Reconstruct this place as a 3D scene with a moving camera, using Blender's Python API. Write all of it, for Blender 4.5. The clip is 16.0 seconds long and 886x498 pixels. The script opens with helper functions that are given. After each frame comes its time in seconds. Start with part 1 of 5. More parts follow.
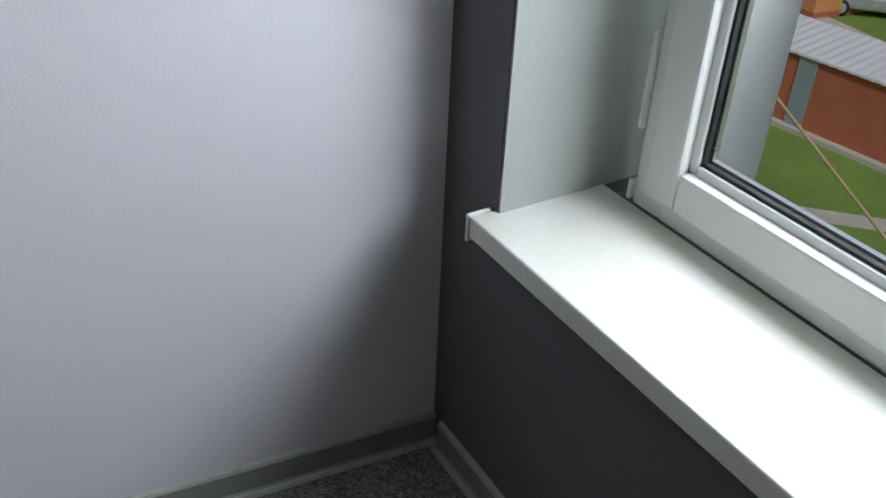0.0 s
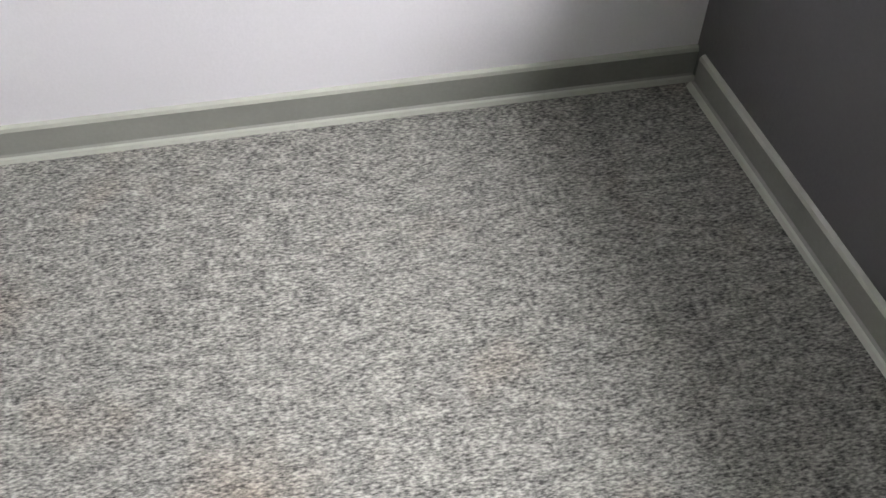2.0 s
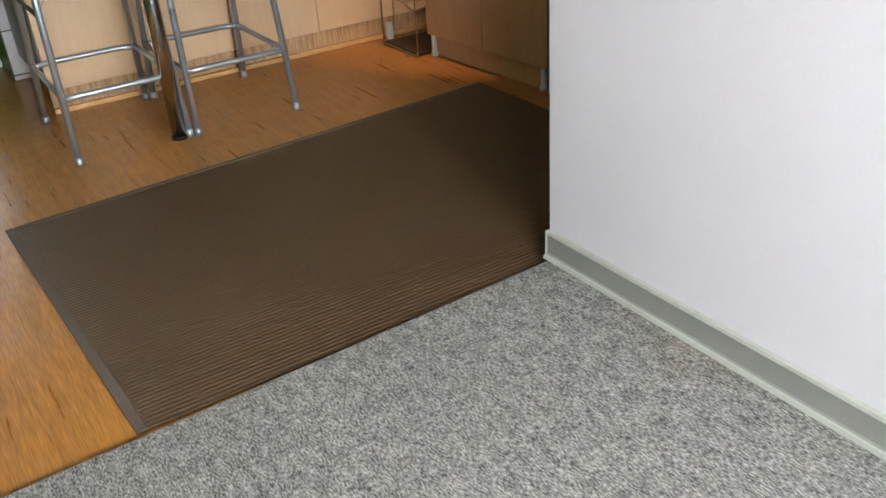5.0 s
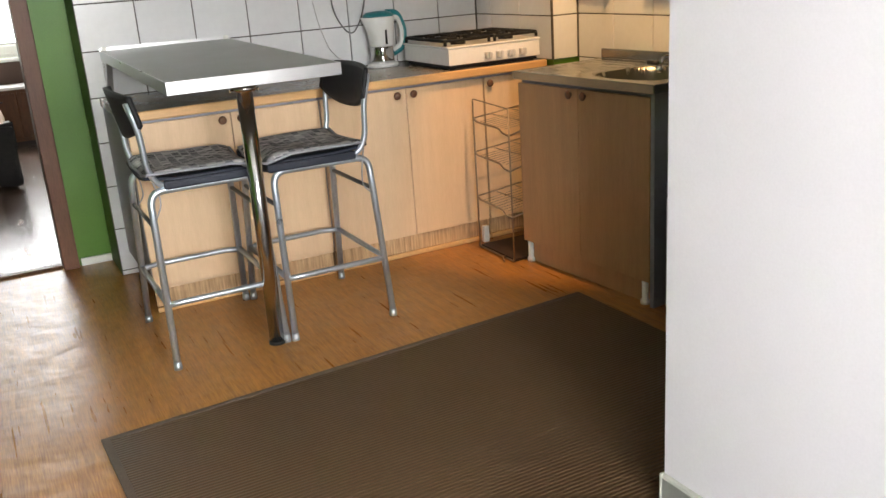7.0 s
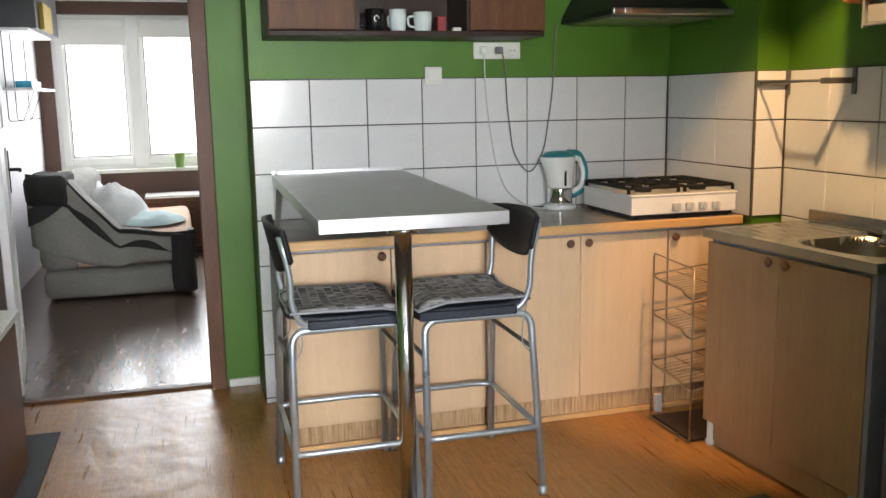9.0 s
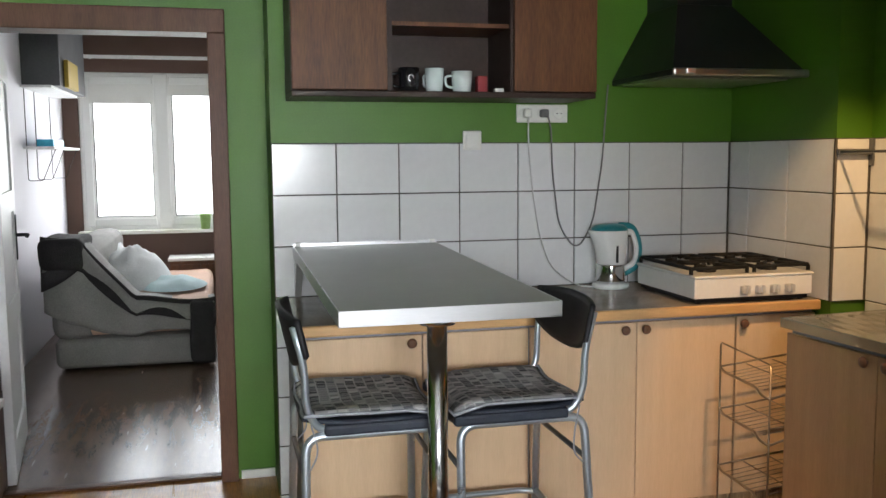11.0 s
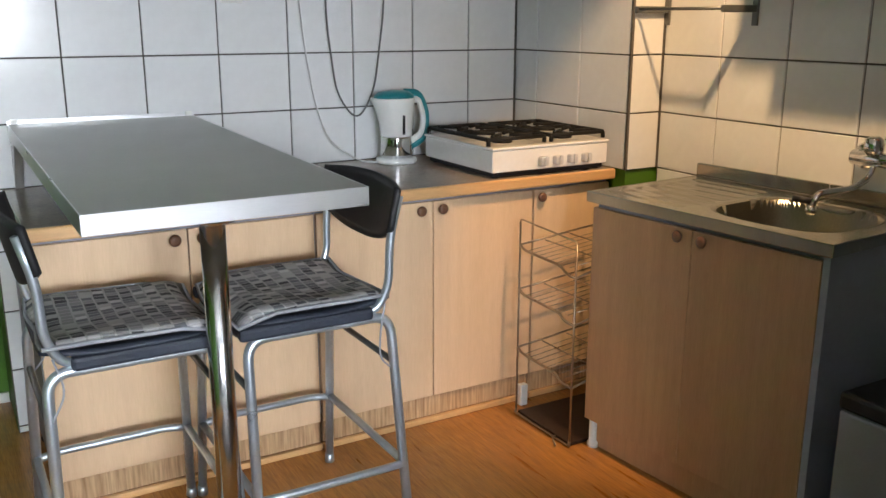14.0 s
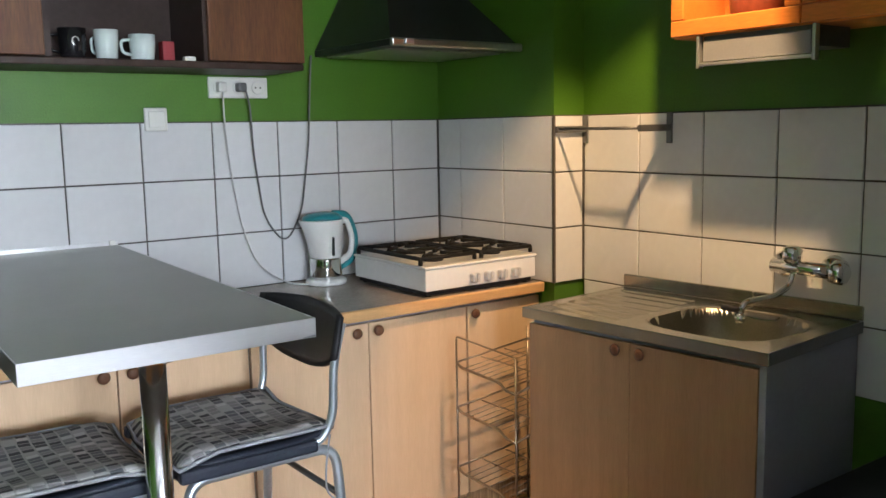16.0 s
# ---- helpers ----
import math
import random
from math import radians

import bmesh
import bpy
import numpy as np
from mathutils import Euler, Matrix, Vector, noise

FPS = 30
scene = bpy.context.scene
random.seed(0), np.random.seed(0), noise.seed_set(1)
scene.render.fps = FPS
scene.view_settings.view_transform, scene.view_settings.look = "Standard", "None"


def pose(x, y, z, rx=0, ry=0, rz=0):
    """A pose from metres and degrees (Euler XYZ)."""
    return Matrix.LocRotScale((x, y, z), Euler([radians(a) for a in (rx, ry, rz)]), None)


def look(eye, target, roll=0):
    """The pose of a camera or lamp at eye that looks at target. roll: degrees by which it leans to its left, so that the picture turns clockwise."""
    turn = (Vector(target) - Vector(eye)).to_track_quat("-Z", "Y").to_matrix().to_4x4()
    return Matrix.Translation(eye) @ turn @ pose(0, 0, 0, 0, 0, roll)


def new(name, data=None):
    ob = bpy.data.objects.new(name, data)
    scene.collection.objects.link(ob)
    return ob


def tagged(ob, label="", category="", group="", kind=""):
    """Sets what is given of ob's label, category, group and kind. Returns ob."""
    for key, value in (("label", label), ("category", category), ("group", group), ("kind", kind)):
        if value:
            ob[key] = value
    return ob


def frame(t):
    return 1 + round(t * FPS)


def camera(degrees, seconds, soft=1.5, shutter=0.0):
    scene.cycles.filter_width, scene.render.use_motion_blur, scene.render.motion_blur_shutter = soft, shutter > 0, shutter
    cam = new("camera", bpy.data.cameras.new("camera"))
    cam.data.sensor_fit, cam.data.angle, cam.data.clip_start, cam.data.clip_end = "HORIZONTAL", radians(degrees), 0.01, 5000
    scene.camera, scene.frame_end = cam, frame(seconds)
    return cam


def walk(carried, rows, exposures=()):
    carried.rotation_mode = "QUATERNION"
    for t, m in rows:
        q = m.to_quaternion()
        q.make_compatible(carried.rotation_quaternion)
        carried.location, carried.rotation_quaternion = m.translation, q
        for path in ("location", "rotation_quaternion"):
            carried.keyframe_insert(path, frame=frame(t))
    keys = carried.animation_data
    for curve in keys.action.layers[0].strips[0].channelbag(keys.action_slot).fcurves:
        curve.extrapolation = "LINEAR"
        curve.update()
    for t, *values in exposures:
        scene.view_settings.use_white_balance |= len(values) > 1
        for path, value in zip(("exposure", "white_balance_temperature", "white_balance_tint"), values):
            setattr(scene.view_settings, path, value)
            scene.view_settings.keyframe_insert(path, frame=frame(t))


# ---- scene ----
cam = camera(53.0, 16.0)
PATH = [
    (0, (-0.377, -4.524, 1.367), (1.138, -5.224, 0.265), 2.8),
    (0.5, (-0.384, -4.473, 1.316), (0.999, -5.121, 0.024), 2.8),
    (1, (-0.421, -4.462, 1.252), (0.828, -4.991, -0.218), 2.3),
    (1.5, (-0.444, -4.46, 1.195), (0.759, -4.836, -0.358), -0.1),
    (2, (-0.437, -4.432, 1.173), (0.798, -4.578, -0.394), -1.8),
    (2.5, (-0.435, -4.387, 1.147), (0.859, -4.225, -0.369), -3.0),
    (3, (-0.417, -4.404, 1.135), (0.826, -3.864, -0.336), -3.0),
    (3.5, (-0.414, -4.41, 1.129), (0.751, -3.512, -0.226), -4.6),
    (4, (-0.433, -4.397, 1.133), (0.646, -3.22, -0.071), -4.8),
    (4.5, (-0.452, -4.378, 1.147), (0.544, -3.024, 0.063), -4.5),
    (5, (-0.46, -4.35, 1.153), (0.453, -2.861, 0.181), -3.9),
    (5.2, (-0.458, -4.345, 1.153), (0.431, -2.816, 0.219), -3.7),
    (7.3, (-0.446, -4.172, 1.284), (0.396, -2.447, 0.721), -3.6),
    (7.5, (-0.432, -4.141, 1.295), (0.378, -2.392, 0.762), -3.3),
    (8, (-0.371, -4.031, 1.307), (0.306, -2.203, 0.855), -2.7),
    (8.5, (-0.319, -3.984, 1.311), (0.304, -2.124, 0.917), -1.5),
    (9, (-0.276, -3.893, 1.312), (0.266, -1.997, 0.977), -1.0),
    (9.5, (-0.236, -3.771, 1.329), (0.249, -1.851, 1.047), -0.5),
    (9.7, (-0.222, -3.739, 1.337), (0.247, -1.81, 1.092), -0.4),
    (11.8, (-0.191, -3.378, 1.345), (0.324, -1.456, 1.142), -0.2),
    (12, (-0.212, -3.356, 1.34), (0.413, -1.471, 1.101), -0.2),
    (12.5, (-0.222, -3.319, 1.348), (0.577, -1.514, 1.026), 0.3),
    (13, (-0.182, -3.221, 1.337), (0.627, -1.422, 1.004), 0.0),
    (13.5, (-0.144, -3.128, 1.326), (0.663, -1.342, 0.925), 0.7),
    (14, (-0.148, -3.07, 1.317), (0.827, -1.397, 0.817), 0.1),
    (14.5, (-0.175, -3.033, 1.309), (0.894, -1.445, 0.73), -0.5),
    (15, (-0.194, -3.02, 1.303), (0.894, -1.458, 0.688), -0.3),
    (15.5, (-0.207, -3.023, 1.327), (0.925, -1.44, 0.867), -0.9),
    (16, (-0.207, -3.017, 1.359), (0.963, -1.416, 1.092), -1.1),
]

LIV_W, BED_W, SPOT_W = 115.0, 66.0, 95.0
exposure_rows = [(0, -1.65, 6100, 10), (0.5, -1.5, 6200, 10), (1, -0.35, 6600, 11), (1.5, -0.1, 6750, 12), (2, -0.25, 6750, 12), (2.5, -0.2, 6550, 11),
                 (3.5, -0.3, 6400, 10), (4, -0.1, 6400, 10), (5, 0.35, 6600, 10), (7.3, 0.7, 6900, 11), (8, 0.65, 6900, 11), (9, 0.65, 6600, 10),
                 (9.7, 0.4, 6500, 10), (11.8, 0.25, 6400, 9), (12.5, 0.4, 6350, 9), (13.5, 0.5, 6350, 9), (14, 0.7, 6150, 10), (15, 0.85, 6000, 10), (15.5, 0.85, 5950, 10), (16, 0.65, 5950, 10)]
walk(cam, [(t, look(eye, target, roll)) for t, eye, target, roll in PATH], exposure_rows)

# ---- light ----
world = bpy.data.worlds.new("sky")
scene.world = world
world.use_nodes = True
wn = world.node_tree
sky = wn.nodes.new("ShaderNodeTexSky")
sky.sky_type = "NISHITA"
sky.sun_disc = False
sky.sun_elevation, sky.sun_rotation = radians(50), radians(294)
sky.air_density, sky.dust_density, sky.ozone_density = 1.2, 4.0, 1.0
wn.nodes["Background"].inputs["Strength"].default_value = 0.15
wn.links.new(sky.outputs[0], wn.nodes["Background"].inputs["Color"])
sun = new("sun", bpy.data.lights.new("sun", "SUN"))
sun.data.energy, sun.data.angle, sun.data.color = 5.0, radians(6), (1, 0.96, 0.9)
sun.matrix_world = look((-9, 4, 12), (0, 0, 0))


def window_light(name, eye, target, sx, sy, watts, colour):
    ob = new(name, bpy.data.lights.new(name, "AREA"))
    ob.data.shape, ob.data.size, ob.data.size_y = "RECTANGLE", sx, sy
    ob.data.energy, ob.data.color = watts, colour
    ob.matrix_world = look(eye, target)
    return ob


window_light("window_daylight", (-0.19, -5.704, 1.44), (-0.391, -4.218, 1.24), 1.75, 0.66, LIV_W, (0.93, 0.96, 1.0))
window_light("bedroom_daylight", (-0.48, 5.0, 1.42), (-0.48, 2, 1.0), 2.0, 1.6, BED_W, (0.95, 0.97, 1.0))
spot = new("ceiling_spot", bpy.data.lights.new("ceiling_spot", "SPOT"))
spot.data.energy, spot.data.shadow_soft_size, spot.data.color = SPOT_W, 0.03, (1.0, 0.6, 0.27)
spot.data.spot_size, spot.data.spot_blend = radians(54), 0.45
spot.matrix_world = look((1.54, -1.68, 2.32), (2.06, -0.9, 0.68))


# ---- materials ----
def rgb(c):
    return (c[0], c[1], c[2], 1)


def material(name, colour, rough=0.5, metal=0.0, vary=0.12, scale=6.0, fine=60.0, bump=0.1, stretch=(1, 1, 1), second=None,
             contrast=0.5, island=0.0, spec=0.5, coat=0.0, rough_vary=0.08):
    """Colour broken up at two scales, with fine relief and uneven gloss."""
    m = bpy.data.materials.new(name)
    m.use_nodes = True
    t = m.node_tree
    b = t.nodes["Principled BSDF"]
    co = t.nodes.new("ShaderNodeTexCoord")
    mp = t.nodes.new("ShaderNodeMapping")
    mp.inputs["Scale"].default_value = stretch
    t.links.new(co.outputs["Object"], mp.inputs["Vector"])
    n1 = t.nodes.new("ShaderNodeTexNoise")
    n1.inputs["Scale"].default_value, n1.inputs["Detail"].default_value = scale, 4
    n2 = t.nodes.new("ShaderNodeTexNoise")
    n2.inputs["Scale"].default_value, n2.inputs["Detail"].default_value = fine, 3
    for n in (n1, n2):
        t.links.new(mp.outputs[0], n.inputs["Vector"])
    mixv = t.nodes.new("ShaderNodeMix")
    mixv.inputs[0].default_value = contrast
    t.links.new(n1.outputs["Fac"], mixv.inputs[2])
    t.links.new(n2.outputs["Fac"], mixv.inputs[3])
    ramp = t.nodes.new("ShaderNodeValToRGB")
    ramp.color_ramp.elements[0].position, ramp.color_ramp.elements[1].position = 0.34, 0.66
    lo = second or tuple(c * (1 - vary) for c in colour)
    hi = colour if second else tuple(min(1, c * (1 + vary)) for c in colour)
    ramp.color_ramp.elements[0].color, ramp.color_ramp.elements[1].color = rgb(lo), rgb(hi)
    t.links.new(mixv.outputs[0], ramp.inputs[0])
    out = ramp.outputs[0]
    if island:
        oi = t.nodes.new("ShaderNodeObjectInfo")
        hsv = t.nodes.new("ShaderNodeHueSaturation")
        mr = t.nodes.new("ShaderNodeMapRange")
        mr.inputs[3].default_value, mr.inputs[4].default_value = 1 - island, 1 + island
        t.links.new(oi.outputs["Random"], mr.inputs[0])
        t.links.new(mr.outputs[0], hsv.inputs["Value"])
        t.links.new(out, hsv.inputs["Color"])
        out = hsv.outputs[0]
    t.links.new(out, b.inputs["Base Color"])
    rr = t.nodes.new("ShaderNodeMapRange")
    rr.inputs[3].default_value, rr.inputs[4].default_value = max(0.02, rough - rough_vary), min(1, rough + rough_vary)
    t.links.new(n1.outputs["Fac"], rr.inputs[0])
    t.links.new(rr.outputs[0], b.inputs["Roughness"])
    b.inputs["Metallic"].default_value = metal
    b.inputs["Specular IOR Level"].default_value = spec
    b.inputs["Coat Weight"].default_value = coat
    if bump:
        bp = t.nodes.new("ShaderNodeBump")
        bp.inputs["Strength"].default_value, bp.inputs["Distance"].default_value = bump, 0.01
        t.links.new(n2.outputs["Fac"], bp.inputs["Height"])
        t.links.new(bp.outputs[0], b.inputs["Normal"])
    return m


def carpet_material():
    m = bpy.data.materials.new("carpet_grey_loop")
    m.use_nodes = True
    t = m.node_tree
    b = t.nodes["Principled BSDF"]
    co = t.nodes.new("ShaderNodeTexCoord")
    mp = t.nodes.new("ShaderNodeMapping")
    mp.inputs["Scale"].default_value = (1.25, 0.45, 1.0)
    t.links.new(co.outputs["Object"], mp.inputs[0])
    a = t.nodes.new("ShaderNodeTexNoise")
    a.inputs["Scale"].default_value, a.inputs["Detail"].default_value, a.inputs["Roughness"].default_value = 210, 3, 0.65
    c = t.nodes.new("ShaderNodeTexNoise")
    c.inputs["Scale"].default_value, c.inputs["Detail"].default_value = 45, 2
    v = t.nodes.new("ShaderNodeTexVoronoi")
    v.inputs["Scale"].default_value = 260
    for n in (a, c, v):
        t.links.new(mp.outputs[0], n.inputs["Vector"])
    mx = t.nodes.new("ShaderNodeMix")
    mx.inputs[0].default_value = 0.25
    t.links.new(a.outputs["Fac"], mx.inputs[2])
    t.links.new(c.outputs["Fac"], mx.inputs[3])
    r = t.nodes.new("ShaderNodeValToRGB")
    e = r.color_ramp.elements
    e[0].position, e[0].color = 0.37, (0.05, 0.05, 0.047, 1)
    e[1].position, e[1].color = 0.64, (0.42, 0.41, 0.37, 1)
    k = e.new(0.5)
    k.color = (0.195, 0.192, 0.18, 1)
    t.links.new(mx.outputs[0], r.inputs[0])
    # faint rusty stains
    st = t.nodes.new("ShaderNodeTexNoise")
    st.inputs["Scale"].default_value, st.inputs["Detail"].default_value = 3.2, 3
    t.links.new(co.outputs["Object"], st.inputs["Vector"])
    sr = t.nodes.new("ShaderNodeMapRange")
    sr.inputs[1].default_value, sr.inputs[2].default_value, sr.inputs[4].default_value = 0.58, 0.74, 0.4
    t.links.new(st.outputs["Fac"], sr.inputs[0])
    tint = t.nodes.new("ShaderNodeMix")
    tint.data_type, tint.blend_type = "RGBA", "MULTIPLY"
    tint.inputs[7].default_value = (1.0, 0.76, 0.58, 1)
    t.links.new(sr.outputs[0], tint.inputs[0])
    t.links.new(r.outputs[0], tint.inputs[6])
    t.links.new(tint.outputs[2], b.inputs["Base Color"])
    b.inputs["Roughness"].default_value = 0.95
    b.inputs["Specular IOR Level"].default_value = 0.1
    bp = t.nodes.new("ShaderNodeBump")
    bp.inputs["Strength"].default_value, bp.inputs["Distance"].default_value = 0.6, 0.006
    t.links.new(mx.outputs[0], bp.inputs["Height"])
    t.links.new(bp.outputs[0], b.inputs["Normal"])
    return m


def wave_material(name, a, c, scale, rough, direction="X", bump=0.3, distortion=0.4, profile="SIN"):
    """Ribs or woven stripes in one direction over a noisy ground."""
    m = material(name, a, rough, vary=0.15, bump=0)
    t = m.node_tree
    b = t.nodes["Principled BSDF"]
    w = t.nodes.new("ShaderNodeTexWave")
    w.bands_direction, w.wave_profile = direction, profile
    w.inputs["Scale"].default_value, w.inputs["Distortion"].default_value = scale, distortion
    t.links.new(t.nodes["Texture Coordinate"].outputs["Object"], w.inputs["Vector"])
    mx = t.nodes.new("ShaderNodeMix")
    mx.data_type = "RGBA"
    t.links.new(w.outputs["Fac"], mx.inputs[0])
    t.links.new(b.inputs["Base Color"].links[0].from_socket, mx.inputs[6])
    mx.inputs[7].default_value = rgb(c)
    t.links.new(mx.outputs[2], b.inputs["Base Color"])
    bp = t.nodes.new("ShaderNodeBump")
    bp.inputs["Strength"].default_value, bp.inputs["Distance"].default_value = bump, 0.003
    t.links.new(w.outputs["Fac"], bp.inputs["Height"])
    t.links.new(bp.outputs[0], b.inputs["Normal"])
    return m


def glass_material():
    m = bpy.data.materials.new("window_glass")
    m.use_nodes = True
    b = m.node_tree.nodes["Principled BSDF"]
    b.inputs["Transmission Weight"].default_value = 1
    b.inputs["Roughness"].default_value = 0.0
    b.inputs["IOR"].default_value = 1.01
    return m


def check_material():
    """Woven grey fabric of small squares, some dark, some pale, with a fine pale grid."""
    m = material("cushion_check", (0.34, 0.33, 0.33), 0.9, vary=0.2, scale=20, fine=300, bump=0.3)
    t = m.node_tree
    b = t.nodes["Principled BSDF"]
    co = t.nodes["Texture Coordinate"]
    wob = t.nodes.new("ShaderNodeTexNoise")
    wob.inputs["Scale"].default_value = 9
    t.links.new(co.outputs["Object"], wob.inputs["Vector"])
    add = t.nodes.new("ShaderNodeVectorMath")
    add.operation = "MULTIPLY_ADD"
    add.inputs[1].default_value = (0.016, 0.016, 0)
    t.links.new(wob.outputs["Color"], add.inputs[0])
    t.links.new(co.outputs["Object"], add.inputs[2])
    cell = t.nodes.new("ShaderNodeVectorMath")
    cell.operation = "MULTIPLY"
    cell.inputs[1].default_value = (1 / 0.03, 1 / 0.019, 0)
    t.links.new(add.outputs[0], cell.inputs[0])
    low = t.nodes.new("ShaderNodeVectorMath")
    low.operation = "FLOOR"
    t.links.new(cell.outputs[0], low.inputs[0])
    rnd = t.nodes.new("ShaderNodeTexWhiteNoise")
    rnd.noise_dimensions = "2D"
    t.links.new(low.outputs[0], rnd.inputs["Vector"])
    r = t.nodes.new("ShaderNodeValToRGB")
    r.color_ramp.interpolation = "CONSTANT"
    e = r.color_ramp.elements
    e[0].position, e[0].color = 0.0, (0.012, 0.014, 0.022, 1)
    e[1].position, e[1].color = 0.22, (0.11, 0.115, 0.13, 1)
    for p, c in ((0.45, (0.24, 0.235, 0.24, 1)), (0.68, (0.42, 0.41, 0.41, 1)), (0.88, (0.58, 0.57, 0.57, 1))):
        k = e.new(p)
        k.color = c
    t.links.new(rnd.outputs["Value"], r.inputs[0])
    fr = t.nodes.new("ShaderNodeVectorMath")
    fr.operation = "FRACTION"
    t.links.new(cell.outputs[0], fr.inputs[0])
    sep = t.nodes.new("ShaderNodeSeparateXYZ")
    t.links.new(fr.outputs[0], sep.inputs[0])
    edge = t.nodes.new("ShaderNodeMath")
    edge.operation = "MINIMUM"
    t.links.new(sep.outputs[0], edge.inputs[0])
    t.links.new(sep.outputs[1], edge.inputs[1])
    thin = t.nodes.new("ShaderNodeMath")
    thin.operation = "LESS_THAN"
    thin.inputs[1].default_value = 0.16
    t.links.new(edge.outputs[0], thin.inputs[0])
    grid = t.nodes.new("ShaderNodeMix")
    grid.data_type = "RGBA"
    t.links.new(thin.outputs[0], grid.inputs[0])
    t.links.new(r.outputs[0], grid.inputs[6])
    grid.inputs[7].default_value = (0.40, 0.39, 0.385, 1)
    mx = t.nodes.new("ShaderNodeMix")
    mx.data_type = "RGBA"
    mx.inputs[0].default_value = 0.85
    t.links.new(b.inputs["Base Color"].links[0].from_socket, mx.inputs[6])
    t.links.new(grid.outputs[2], mx.inputs[7])
    t.links.new(mx.outputs[2], b.inputs["Base Color"])
    return m


def uneven(m, scale, depth):
    """Adds slow waves under a sheet material's fine relief."""
    t = m.node_tree
    b = t.nodes["Principled BSDF"]
    n = t.nodes.new("ShaderNodeTexNoise")
    n.inputs["Scale"].default_value, n.inputs["Detail"].default_value = scale, 2
    t.links.new(t.nodes["Texture Coordinate"].outputs["Object"], n.inputs["Vector"])
    bp = t.nodes.new("ShaderNodeBump")
    bp.inputs["Strength"].default_value, bp.inputs["Distance"].default_value = 1.0, depth
    t.links.new(n.outputs["Fac"], bp.inputs["Height"])
    if b.inputs["Normal"].links:
        t.links.new(b.inputs["Normal"].links[0].from_socket, bp.inputs["Normal"])
    t.links.new(bp.outputs[0], b.inputs["Normal"])
    return m


